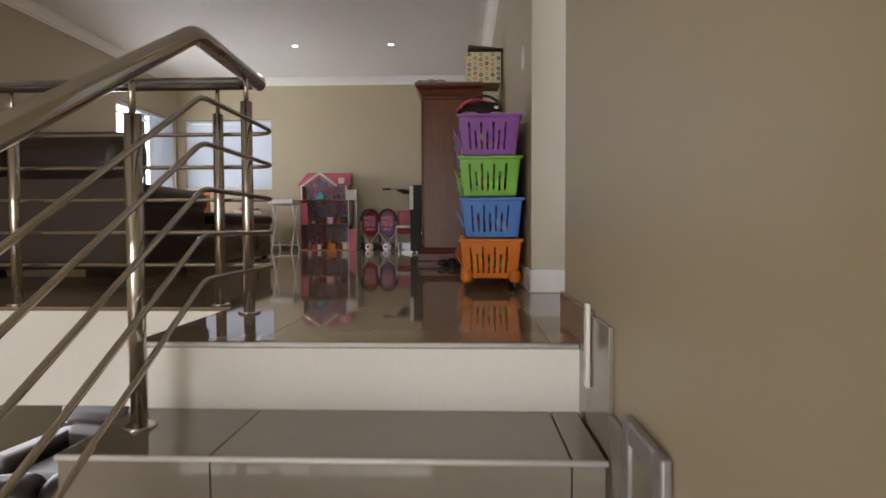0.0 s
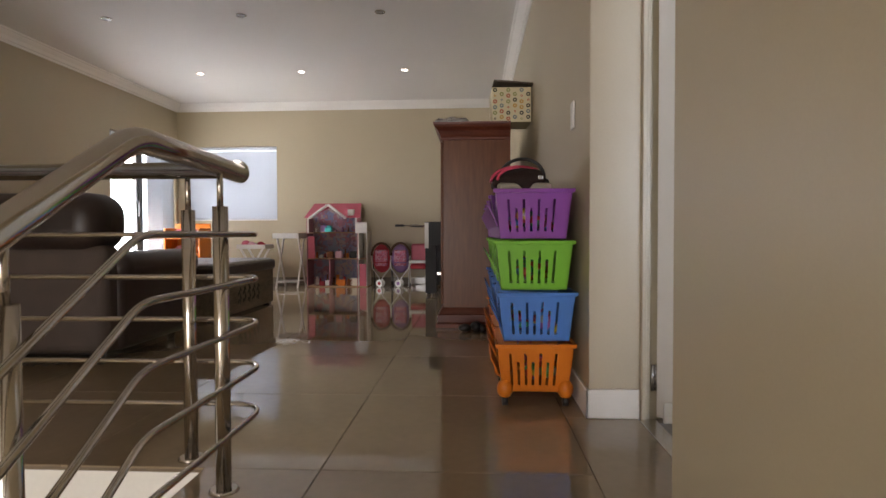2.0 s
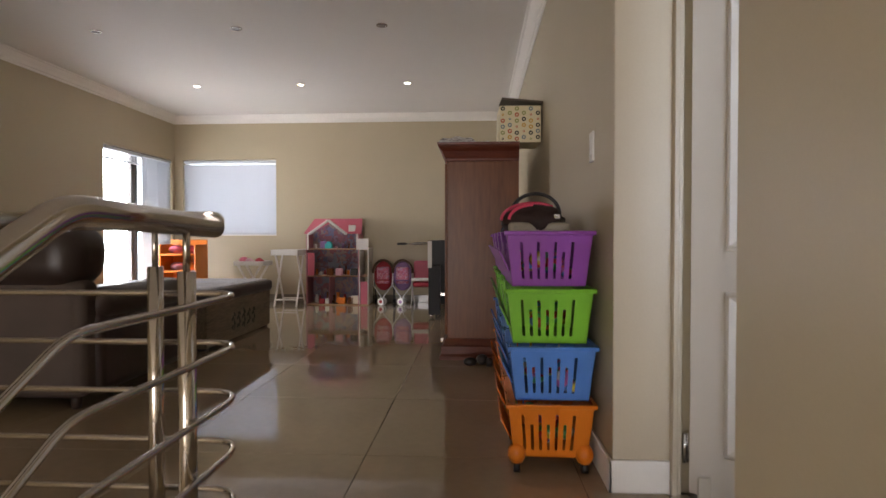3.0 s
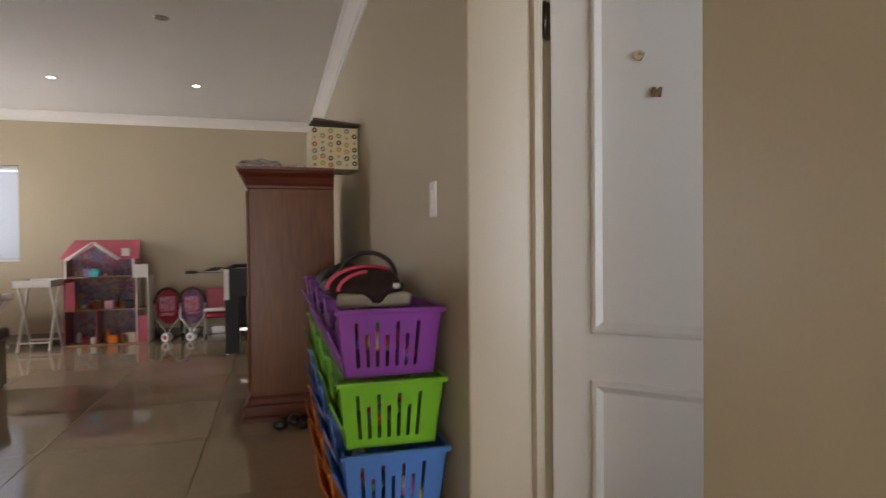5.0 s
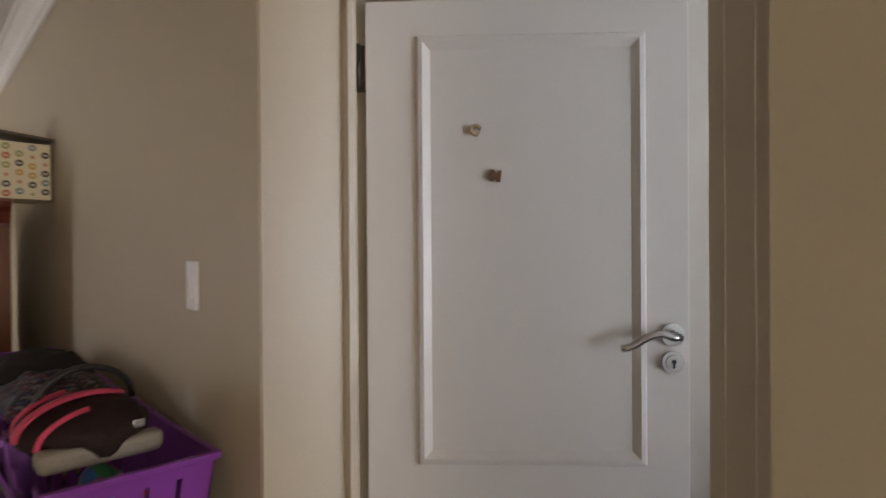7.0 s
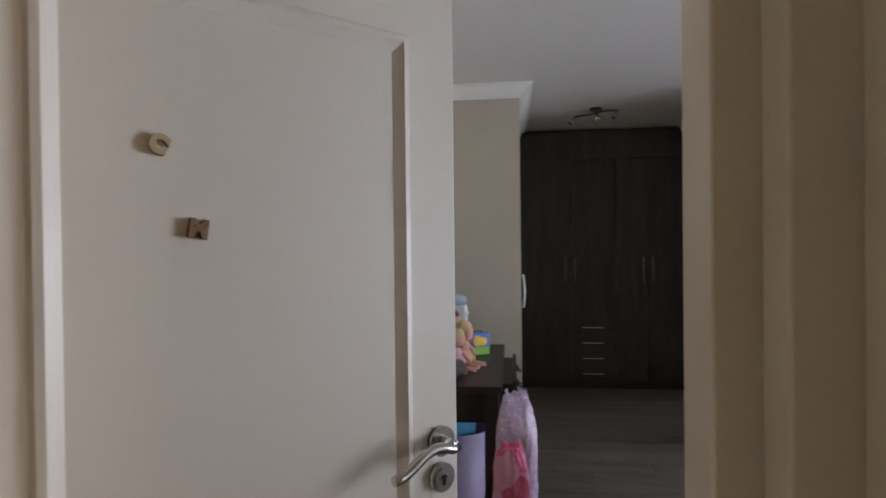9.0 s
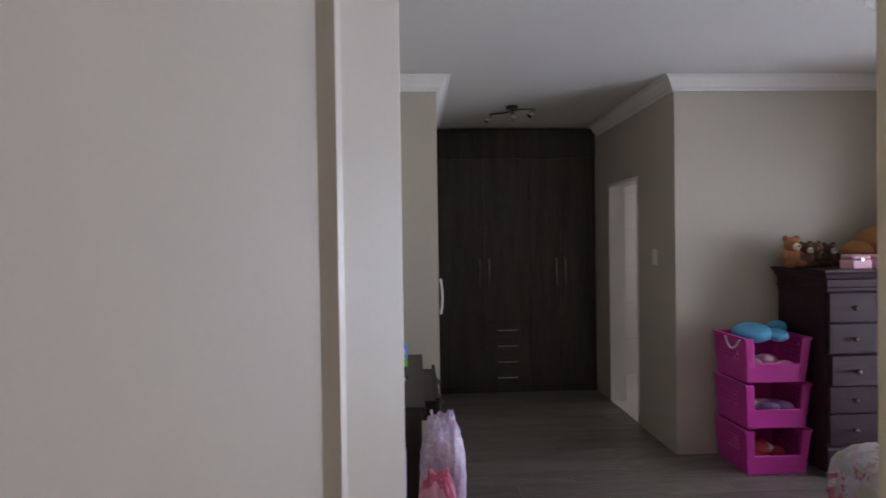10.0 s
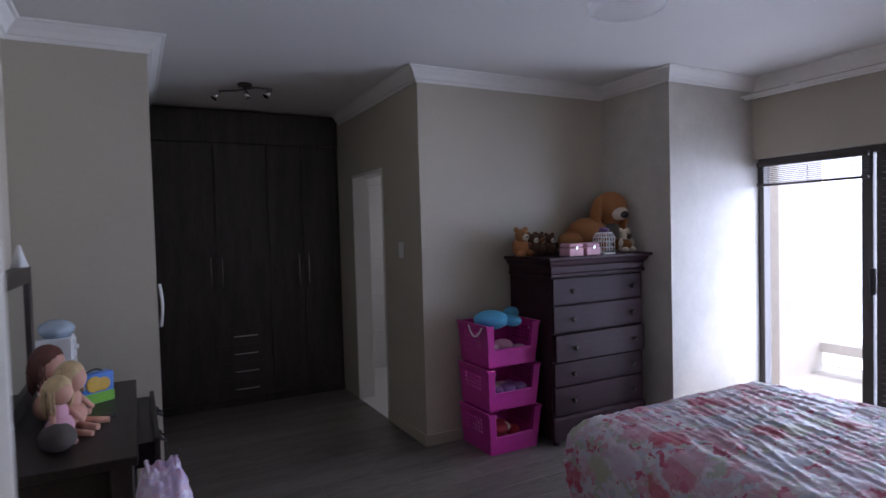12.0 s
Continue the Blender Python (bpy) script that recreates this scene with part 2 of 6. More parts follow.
def large_print(m, scale, amount, colors):
    """Lays a second, larger print of soft blossoms over a patterned cloth."""
    nt = m.node_tree
    b = nt.nodes["Principled BSDF"]
    fine_print = b.inputs["Base Color"].links[0].from_socket
    tc = nt.nodes.new("ShaderNodeTexCoord")
    v = nt.nodes.new("ShaderNodeTexVoronoi")
    v.inputs["Scale"].default_value, v.inputs["Randomness"].default_value = scale, 0.9
    nt.links.new(tc.outputs["Object"], v.inputs["Vector"])
    wob = nt.nodes.new("ShaderNodeTexNoise")
    wob.inputs["Scale"].default_value, wob.inputs["Detail"].default_value = scale * 4, 4
    nt.links.new(tc.outputs["Object"], wob.inputs["Vector"])
    add = nt.nodes.new("ShaderNodeMath")
    add.operation = "MULTIPLY_ADD"
    add.inputs[1].default_value = 0.5
    nt.links.new(wob.outputs["Fac"], add.inputs[0])
    nt.links.new(v.outputs["Distance"], add.inputs[2])
    edge = nt.nodes.new("ShaderNodeMapRange")
    edge.inputs["From Min"].default_value, edge.inputs["From Max"].default_value = 0.74, 0.64
    edge.inputs["To Max"].default_value = amount
    nt.links.new(add.outputs[0], edge.inputs[0])
    sep = nt.nodes.new("ShaderNodeSeparateColor")
    nt.links.new(v.outputs["Color"], sep.inputs[0])
    ramp = nt.nodes.new("ShaderNodeValToRGB")
    ramp.color_ramp.interpolation = "CONSTANT"
    els = ramp.color_ramp.elements
    els[0].color = (*colors[0], 1)
    els[1].position, els[1].color = 1 / len(colors), (*colors[1], 1)
    for i, c in enumerate(colors[2:], 2):
        els.new(i / len(colors)).color = (*c, 1)
    nt.links.new(sep.outputs[1], ramp.inputs[0])
    mix = nt.nodes.new("ShaderNodeMix")
    mix.data_type = "RGBA"
    nt.links.new(edge.outputs[0], mix.inputs["Factor"])
    nt.links.new(fine_print, mix.inputs[6])
    nt.links.new(ramp.outputs[0], mix.inputs[7])
    nt.links.new(mix.outputs[2], b.inputs["Base Color"])


large_print(DUVET, 5.5, 0.78, [(0.58, 0.18, 0.27), (0.62, 0.50, 0.62), (0.52, 0.07, 0.12), (0.62, 0.32, 0.42), (0.54, 0.55, 0.68), (0.46, 0.49, 0.33), (0.62, 0.36, 0.46)])

PATTERN = patterned("toy_house_print", [(0.30, 0.22, 0.30), (0.20, 0.20, 0.33), (0.36, 0.14, 0.18), (0.26, 0.28, 0.36), (0.40, 0.30, 0.28), (0.24, 0.13, 0.17)], 16, 0.6, distort=0.25)
MARBLED = patterned("grey_mattress_ticking", [(0.40, 0.40, 0.42), (0.50, 0.50, 0.52), (0.34, 0.34, 0.37), (0.46, 0.46, 0.50)], 10, 0.7, 0.1, distort=0.5)
TOYMIX = patterned("mixed_toy_colours", [(0.6, 0.06, 0.06), (0.08, 0.25, 0.6), (0.65, 0.5, 0.06), (0.6, 0.58, 0.55), (0.08, 0.4, 0.15), (0.55, 0.15, 0.4)], 25, 0.5)
CREAMBOX = mat("cream_card_box", (0.76, 0.68, 0.46), 0.6, vary=0.04)
TOYPRINT = patterned("pink_doll_print", [(0.55, 0.16, 0.24), (0.60, 0.36, 0.42), (0.42, 0.10, 0.18), (0.50, 0.30, 0.45)], 30, 0.8, distort=0.2)
DARKPRINT = patterned("dark_toy_print", [(0.03, 0.028, 0.035), (0.05, 0.07, 0.13), (0.02, 0.018, 0.02), (0.16, 0.15, 0.16), (0.10, 0.03, 0.045)], 26, 0.8, 0.2, distort=0.4)
ZEBRA = patterned("black_white_blanket", [(0.55, 0.53, 0.52), (0.06, 0.055, 0.055), (0.42, 0.40, 0.40), (0.60, 0.58, 0.57)], 22, 0.9, 0.2, distort=0.5)
BATHTILE = mat("white_wall_tile", (0.76, 0.75, 0.72), 0.12, vary=0.03, by_object=0.05)
LAMPGLOW = glowing("lit_lamp", (1.0, 0.93, 0.8), 14.0)
CONCRETE = mat("pale_exterior_plaster", (0.82, 0.80, 0.76), 0.85, vary=0.1, scale=2, bump=0.2)
GRASS = mat("dry_garden_ground", (0.12, 0.13, 0.06), 0.95, vary=0.3)


# ---- builders ----
def box(bm, x0, x1, y0, y1, z0, z1, bevel=0.0, seg=2, slot=0):
    m = Matrix.LocRotScale(((x0 + x1) / 2, (y0 + y1) / 2, (z0 + z1) / 2), None, (abs(x1 - x0), abs(y1 - y0), abs(z1 - z0)))
    r = bmesh.ops.create_cube(bm, size=1, matrix=m)
    vs = r["verts"]
    faces = list({f for v in vs for f in v.link_faces})
    for f in faces:
        f.material_index = slot
    if bevel:
        edges = list({e for v in vs for e in v.link_edges})
        out = bmesh.ops.bevel(bm, geom=edges, offset=bevel, segments=seg, affect="EDGES", profile=0.5)
        for f in out["faces"]:
            f.material_index, f.smooth = slot, True
    return vs


def rod(bm, p, q, r, n=12, r2=None, slot=0):
    p, q = Vector(p), Vector(q)
    d = q - p
    m = Matrix.Translation((p + q) / 2) @ d.to_track_quat("Z", "Y").to_matrix().to_4x4()
    out = bmesh.ops.create_cone(bm, cap_ends=True, segments=n, radius1=r, radius2=r if r2 is None else r2, depth=d.length, matrix=m)
    for f in {f for v in out["verts"] for f in v.link_faces}:
        f.material_index = slot
        f.smooth = len(f.verts) == 4
    return out["verts"]


def tube(bm, pts, r, n=10):
    """A round bar along a line of points."""
    pts = [Vector(p) for p in pts]
    rings, up = [], None
    for i, p in enumerate(pts):
        d = (pts[min(i + 1, len(pts) - 1)] - pts[max(i - 1, 0)]).normalized()
        if up is None:
            up = d.orthogonal().normalized()
        up = (up - d * up.dot(d)).normalized()
        side = d.cross(up)
        rings.append([bm.verts.new(p + r * (math.cos(a) * up + math.sin(a) * side)) for a in (2 * math.pi * k / n for k in range(n))])
    for a, b in zip(rings, rings[1:]):
        for k in range(n):
            bm.faces.new((a[k], a[(k + 1) % n], b[(k + 1) % n], b[k])).smooth = True
    bm.faces.new(rings[0][::-1])
    bm.faces.new(rings[-1])


def ball(bm, c, r, s=(1, 1, 1), seg=16, slot=0, turn=None):
    m = Matrix.LocRotScale(c, turn, Vector(s) * r)
    out = bmesh.ops.create_uvsphere(bm, u_segments=seg, v_segments=max(8, seg * 2 // 3), radius=1, matrix=m)
    for f in {f for v in out["verts"] for f in v.link_faces}:
        f.smooth, f.material_index = True, slot
    return out["verts"]


def curve3(a, b, c, n=8):
    a, b, c = Vector(a), Vector(b), Vector(c)
    return [(1 - t) ** 2 * a + 2 * t * (1 - t) * b + t * t * c for t in (i / n for i in range(n + 1))]


def part(name, bm, material, parent=None, label="", kind="", category=""):
    """Links a bmesh as one mesh object, under a thing or a part."""
    bmesh.ops.recalc_face_normals(bm, faces=bm.faces)
    me = bpy.data.meshes.new(name)
    bm.to_mesh(me)
    bm.free()
    for m in material if isinstance(material, (list, tuple)) else [material]:
        me.materials.append(m)
    ob = new(name, me)
    if parent:
        ob.parent = parent
    return tagged(ob, label, category, "", kind)


def thing(name, label, category, at=(0, 0, 0), turn=0, group=""):
    ob = new(name)
    ob.empty_display_size = 0.1
    ob.matrix_basis = pose(*at, 0, 0, turn)
    return tagged(ob, label, category, group)


def boxes(name, rows, material, parent=None, label="", kind="", bevel=0.0, category=""):
    bm = bmesh.new()
    for r in rows:
        box(bm, *r, bevel=bevel)
    return part(name, bm, material, parent, label, kind, category)


def ringed(name, x0, x1, y0, y1, z0, z1, axis, w, material, parent, label="", bevel=0.002):
    """A rectangular frame of bars w wide, in the plane across axis."""
    bm = bmesh.new()
    if axis == "y":
        for r in ((x0, x0 + w, z0, z1), (x1 - w, x1, z0, z1), (x0 + w, x1 - w, z0, z0 + w), (x0 + w, x1 - w, z1 - w, z1)):
            box(bm, r[0], r[1], y0, y1, r[2], r[3], bevel)
    else:
        for r in ((y0, y0 + w, z0, z1), (y1 - w, y1, z0, z1), (y0 + w, y1 - w, z0, z0 + w), (y0 + w, y1 - w, z1 - w, z1)):
            box(bm, x0, x1, r[0], r[1], r[2], r[3], bevel)
    return part(name, bm, material, parent, label)


def cornice(name, pts, z, size=0.1, flip=1):
    """A moulded cornice along a wall line; the room lies to the line's left (flip 1) or right (-1)."""
    prof = [(0, -size), (0.012, -size), (0.018, -size * 0.82), (0.03, -size * 0.78), (0.045, -size * 0.5), (size * 0.72, -size * 0.24), (size * 0.78, -size * 0.16), (size * 0.95, -size * 0.12), (size, -0.002), (0, -0.002)]
    bm = bmesh.new()
    pts = [Vector((x, y)) for x, y in pts]
    rings = []
    for i, p in enumerate(pts):
        dirs = []
        if i:
            dirs.append((p - pts[i - 1]).normalized())
        if i < len(pts) - 1:
            dirs.append((pts[i + 1] - p).normalized())
        ns = [Vector((-d.y, d.x)) * flip for d in dirs]
        n = ns[0] if len(ns) == 1 else (ns[0] + ns[1]) / (1 + ns[0].dot(ns[1]))
        rings.append([bm.verts.new((p.x + n.x * d, p.y + n.y * d, z + h)) for d, h in prof])
    k = len(prof)
    for a, b in zip(rings, rings[1:]):
        for j in range(k):
            bm.faces.new((a[j], a[(j + 1) % k], b[(j + 1) % k], b[j]))
    bm.faces.new(rings[0])
    bm.faces.new(rings[-1])
    return part(name, bm, TRIM, kind="structure")


# ---- the large structure ----
HALLTOP, ROOMTOP, LOW = 2.58, 2.60, -2.28
FAR, LEFT, RIGHT, NEAR = 8.66, -4.265, 0.453, 0.457
BACK = -4.6
WX0, WX1, WZ0, WZ1 = -4.15, -2.81, 0.93, 1.975
SY0, SY1 = 7.10, 8.60

wall_far = boxes("wall_far", [(LEFT - 0.2, WX0, FAR, FAR + 0.2, -0.4, 2.7), (WX1, 0.6, FAR, FAR + 0.2, -0.4, 2.7), (WX0, WX1, FAR, FAR + 0.2, -0.4, WZ0), (WX0, WX1, FAR, FAR + 0.2, WZ1, 2.7)], WALL, kind="structure")
wall_left = boxes("wall_left", [(LEFT - 0.2, LEFT, BACK, SY0, LOW - 0.1, 2.7), (LEFT - 0.2, LEFT, SY1, FAR, -0.4, 2.7), (LEFT - 0.2, LEFT, SY0, SY1, 1.97, 2.7), (LEFT - 0.2, LEFT, SY0, SY1, -0.4, 0.0)], WALL, kind="structure")
wall_right = boxes("wall_right", [(RIGHT, 0.66, 2.74, FAR, -0.4, 2.7), (0.66, 0.74, 2.775, FAR, -0.4, 2.7), (RIGHT, 0.74, 1.80, 2.74, 1.935, 2.7)], WALL, kind="structure")
wall_stair = boxes("wall_stair", [(NEAR, 0.70, BACK, 1.80, LOW - 0.1, 2.7)], WALL, kind="structure")
# the stairwell's back wall, with its tall window
wall_back = boxes("wall_back", [(LEFT - 0.2, -3.55, BACK - 0.2, BACK, LOW - 0.1, 2.7), (-0.25, 0.7, BACK - 0.2, BACK, LOW - 0.1, 2.7), (-3.55, -0.25, BACK - 0.2, BACK, LOW - 0.1, -2.0), (-3.55, -0.25, BACK - 0.2, BACK, 2.1, 2.7)], WALL, kind="structure")
slab = boxes("slab", [(LEFT, RIGHT + 0.2, 2.2, FAR, -0.41, -0.016), (-0.80, RIGHT + 0.2, 1.485, 2.2, -0.41, -0.016)], SLABWHITE, kind="structure")
ceiling_hall = boxes("ceiling_hall", [(LEFT - 0.2, 0.6, BACK - 0.2, FAR + 0.2, HALLTOP, HALLTOP + 0.15)], CEIL, kind="structure")
lower_floor = boxes("floor_lower", [(LEFT - 0.2, 0.7, BACK - 0.2, FAR + 0.2, LOW - 0.15, LOW)], TILE, kind="structure")
wall_lower = boxes("wall_lower", [(LEFT - 0.2, 0.6, FAR, FAR + 0.2, LOW, -0.4), (LEFT - 0.2, LEFT, SY0, FAR, LOW, -0.4)], WALL, kind="structure")
cornice("cornice_hall", [(RIGHT, 2.0), (RIGHT, FAR), (LEFT, FAR), (LEFT, BACK)], HALLTOP, 0.105, 1)

# bedroom shell
XB, YA, YL, YW, YN = 4.405, 0.41, 2.69, -2.18, -1.24
wall_room_door = boxes("wall_room_door", [(0.70, 0.785, -2.5, 1.80, -0.2, 2.7)], ROOMWALL, kind="structure")
wall_room_left = boxes("wall_room_left", [(0.82, XB, YL, YL + 0.2, -0.2, 2.7)], ROOMWALL, kind="structure")
wall_room_return = boxes("wall_room_return", [(XB, XB + 0.12, 2.045, YL + 0.2, -0.2, 2.7)], ROOMWALL, kind="structure")
wall_alcove_left = boxes("wall_alcove_left", [(XB + 0.12, 6.75, 2.045, 2.2, -0.2, 2.7)], ROOMWALL, kind="structure")
wall_alcove_right = boxes("wall_alcove_right", [(XB, 5.07, YA - 0.14, YA, -0.2, 2.7), (5.78, 6.75, YA - 0.14, YA, -0.2, 2.7), (5.07, 5.78, YA - 0.14, YA, 2.0, 2.7)], ROOMWALL, kind="structure")
wall_chest = boxes("wall_chest", [(XB, XB + 0.14, YN, YA - 0.14, -0.2, 2.7)], ROOMWALL, kind="structure")
wall_nib = boxes("wall_nib", [(3.72, XB + 0.14, -2.5, YN, -0.2, 2.7)], ROUGHWALL, kind="structure")
wall_alcove_back = boxes("wall_alcove_back", [(6.75, 6.9, -1.6, 2.2, -0.2, 2.7)], ROOMWALL, kind="structure")
wall_slider = boxes("wall_slider", [(0.785, 1.15, YW - 0.2, YW, -0.2, 2.7), (1.15, 3.72, YW - 0.2, YW, 1.985, 2.7)], ROOMWALL, kind="structure")
ceiling_room = boxes("ceiling_room", [(0.6, 6.9, -2.5, 3.0, ROOMTOP, ROOMTOP + 0.15)], CEIL, kind="structure")
room_base = boxes("floor_room_base", [(0.655, 6.9, -2.5, 3.0, -0.2, -0.012)], GROUT, kind="structure")
cornice("cornice_room", [(0.785, 1.8), (0.785, YW), (3.72, YW), (3.72, YN), (XB, YN), (XB, YA), (6.1, YA)], ROOMTOP, 0.095, 1)
cornice("cornice_room_left", [(6.1, 2.045), (XB, 2.045), (XB, YL), (0.83, YL)], ROOMTOP, 0.095, 1)

# bathroom beyond the alcove
bath_frame = tagged(new("door_frame_bathroom"), "white painted bathroom door frame", "door frame", kind="structure")
boxes("jamb", [(5.752, 5.778, YA - 0.143, YA + 0.003, 0.004, 1.972)], TRIM, bath_frame, bevel=0.002)
boxes("jamb", [(5.072, 5.098, YA - 0.143, YA + 0.003, 0.004, 1.972)], TRIM, bath_frame, bevel=0.002)
boxes("head", [(5.072, 5.778, YA - 0.143, YA + 0.003, 1.973, 1.998)], TRIM, bath_frame, bevel=0.002)
wall_bath = boxes("wall_bathroom", [(4.54, 4.7, -1.6, 0.27, -0.2, 2.7), (4.54, 6.9, -1.75, -1.6, -0.2, 2.7)], BATHTILE, kind="structure")
bath_floor = boxes("floor_bathroom", [(4.7, 6.9, -1.6, YA, -0.016, 0.004)], BATHTILE, kind="structure")

# outside
ground = boxes("ground", [(-400, 400, -400, 400, LOW - 0.3, LOW - 0.2)], GRASS, kind="structure")
balcony = boxes("balcony_slab", [(0.2, 6.9, -4.2, YW - 0.2, -0.3, -0.02), (-6.5, LEFT - 0.2, 5.2, 9.6, -0.3, -0.02)], CONCRETE, kind="structure")
balcony_side = boxes("wall_balcony_side", [(4.15, 4.35, -3.9, -2.5, -0.3, 2.9)], CONCRETE, kind="structure")
HAZE = glowing("bright_sky_haze", (0.90, 0.95, 1.0), 3.4)
boxes("backdrop", [(-14, 18, -13.1, -13, LOW - 0.2, 14)], HAZE, kind="structure")
boxes("backdrop", [(-14.1, -14, -13, 18, LOW - 0.2, 14)], HAZE, kind="structure")
boxes("backdrop", [(-14, 6, 16, 16.1, LOW - 0.2, 14)], HAZE, kind="structure")
balcony_rail = thing("balcony_balustrade", "pale plastered balcony beam on short posts outside the glass", "balustrade")
boxes("beam", [(0.3, 6.9, -4.02, -3.86, 0.17, 0.27)], CONCRETE, balcony_rail, bevel=0.01)
for px in (0.6, 2.1, 3.6, 5.1, 6.6):
    boxes("post", [(px - 0.06, px + 0.06, -4.0, -3.88, -0.02, 0.17)], CONCRETE, balcony_rail)


# ---- windows and sliding doors ----
def blind(name, parent_label, a0, a1, z0, z1, axis, at, material, pitch=0.024, tilt=28, width=0.025):
    """A venetian blind; each slat an object of its own."""
    th = thing(name, parent_label, "blind")
    L = a1 - a0
    bm = bmesh.new()
    s = bmesh.ops.create_cube(bm, size=1, matrix=Matrix.LocRotScale((0, 0, 0), None, (L, width, 0.0012)))
    me = bpy.data.meshes.new("slat")
    bm.to_mesh(me)
    bm.free()
    me.materials.append(material)
    n = int((z1 - z0 - 0.04) / pitch)
    for i in range(n):
        ob = new("slat", me)
        ob.parent = th
        z = z0 + 0.015 + i * pitch
        ob.matrix_basis = pose((a0 + a1) / 2, at, z, tilt) if axis == "y" else pose(at, (a0 + a1) / 2, z, tilt, 0, 90)
    for nm, zz, h in (("head_rail", z1 - 0.035, 0.035), ("bottom_rail", z0 - 0.01, 0.018)):
        r = (a0, a1, at - 0.018, at + 0.018, zz, zz + h) if axis == "y" else (at - 0.018, at + 0.018, a0, a1, zz, zz + h)
        boxes(nm, [r], material, th, bevel=0.003)
    for k in (0.12, 0.5, 0.88):
        p = a0 + L * k
        bm = bmesh.new()
        q = (p, at + 0.016) if axis == "y" else (at + 0.016, p)
        rod(bm, (*q, z0), (*q, z1), 0.0015, 5)
        part("cord", bm, material, th)
    return th


window_1 = tagged(new("window_1"), "white aluminium window with a mullion in beige wall", "window", kind="structure")
ringed("window_frame", WX0, WX1, FAR + 0.09, FAR + 0.14, WZ0, WZ1, "y", 0.045, ALUW, window_1)
boxes("mullion", [(-3.375, -3.325, FAR + 0.09, FAR + 0.14, 0.975, 1.93)], ALUW, window_1)
boxes("transom", [(-3.325, -2.855, FAR + 0.09, FAR + 0.14, 1.41, 1.45)], ALUW, window_1)
boxes("window_sill", [(WX0, WX1, FAR - 0.01, FAR + 0.09, WZ0 - 0.015, WZ0)], TRIM, window_1)
for x0, x1 in ((-4.105, -3.375), (-3.325, -2.855)):
    p = boxes("pane", [(x0, x1, FAR + 0.112, FAR + 0.116, 0.975, 1.93)], PANE, window_1)
    p.visible_shadow = False
blind("venetian_blind", "white closed venetian blind over the window", WX0 + 0.01, WX1 - 0.01, WZ0 + 0.01, WZ1 - 0.01, "y", FAR + 0.035, BLIND, 0.021, -58)

door_slide = tagged(new("door_1"), "bronze aluminium sliding door to a balcony", "sliding door", kind="structure")
ringed("door_frame", LEFT - 0.13, LEFT - 0.06, SY0, SY1, 0.0, 1.97, "x", 0.05, ALU, door_slide)
for y in (7.77, 7.85):
    boxes("stile", [(LEFT - 0.12, LEFT - 0.07, y - 0.03, y + 0.03, 0.05, 1.91)], ALU, door_slide)
boxes("pull_handle", [(LEFT - 0.06, LEFT - 0.03, 7.75, 7.78, 0.95, 1.15)], BLACK, door_slide, bevel=0.004)
for y0, y1 in ((SY0 + 0.05, 7.74), (7.88, SY1 - 0.05)):
    p = boxes("pane", [(LEFT - 0.098, LEFT - 0.094, y0, y1, 0.05, 1.91)], PANE, door_slide)
    p.visible_shadow = False
blind("venetian_blind", "white venetian blind lowered over half the sliding door", 7.90, SY1 - 0.02, 0.25, 1.95, "x", LEFT - 0.025, BLIND, 0.023, -55)
blind("venetian_blind", "raised white venetian blind bunched at the top", SY0 + 0.03, 7.86, 1.81, 1.95, "x", LEFT - 0.025, BLIND, 0.012, 5)

window_2 = tagged(new("window_2"), "tall gridded stairwell window in the back wall", "window", kind="structure")
ringed("window_frame", -3.55, -0.25, BACK - 0.13, BACK - 0.07, -2.0, 2.1, "y", 0.06, ALUW, window_2)
for x in (-2.9, -2.25, -1.6, -0.95):
    boxes("mullion", [(x - 0.03, x + 0.03, BACK - 0.13, BACK - 0.07, -1.94, 2.04)], ALUW, window_2)
for z in (-1.4, -0.6, 0.3, 1.2):
    boxes("transom", [(-3.49, -0.31, BACK - 0.125, BACK - 0.075, z - 0.025, z + 0.025)], ALUW, window_2)

door_balcony = tagged(new("door_2"), "bronze aluminium sliding door standing open to the balcony", "sliding door", kind="structure")
ringed("door_frame", 1.15, 3.72, YW - 0.14, YW - 0.06, 0.0, 1.985, "y", 0.045, ALU, door_balcony)
for x in (2.86, 2.95):
    boxes("stile", [(x - 0.035, x + 0.035, YW - 0.13, YW - 0.07, 0.045, 1.94)], ALU, door_balcony, bevel=0.003)
boxes("pull_handle", [(2.89, 2.92, YW - 0.06, YW - 0.03, 0.98, 1.16)], BLACK, door_balcony, bevel=0.004)
for x0, x1 in ((1.195, 2.825),):
    p = boxes("pane", [(x0, x1, YW - 0.102, YW - 0.098, 0.045, 1.94)], PANE, door_balcony)
    p.visible_shadow = False
blind("wooden_blind", "dark wooden venetian blind drawn up in a bunch", 2.92, 3.70, 1.775, 1.955, "y", YW - 0.025, DARKBLIND, 0.014, 4, 0.045)
blind("wooden_blind", "dark wooden venetian blind lowered over the glass", 1.35, 2.84, 0.1, 1.955, "y", YW - 0.025, DARKBLIND, 0.04, 8, 0.045)
curtain_rail = thing("curtain_rail", "white double curtain rail under the ceiling above the sliding door", "curtain rail")
boxes("track", [(0.9, 3.71, -2.08, -2.055, 2.43, 2.46)], TRIM, curtain_rail, bevel=0.004)
boxes("track", [(0.9, 3.71, -2.03, -2.015, 2.44, 2.46)], TRIM, curtain_rail, bevel=0.003)
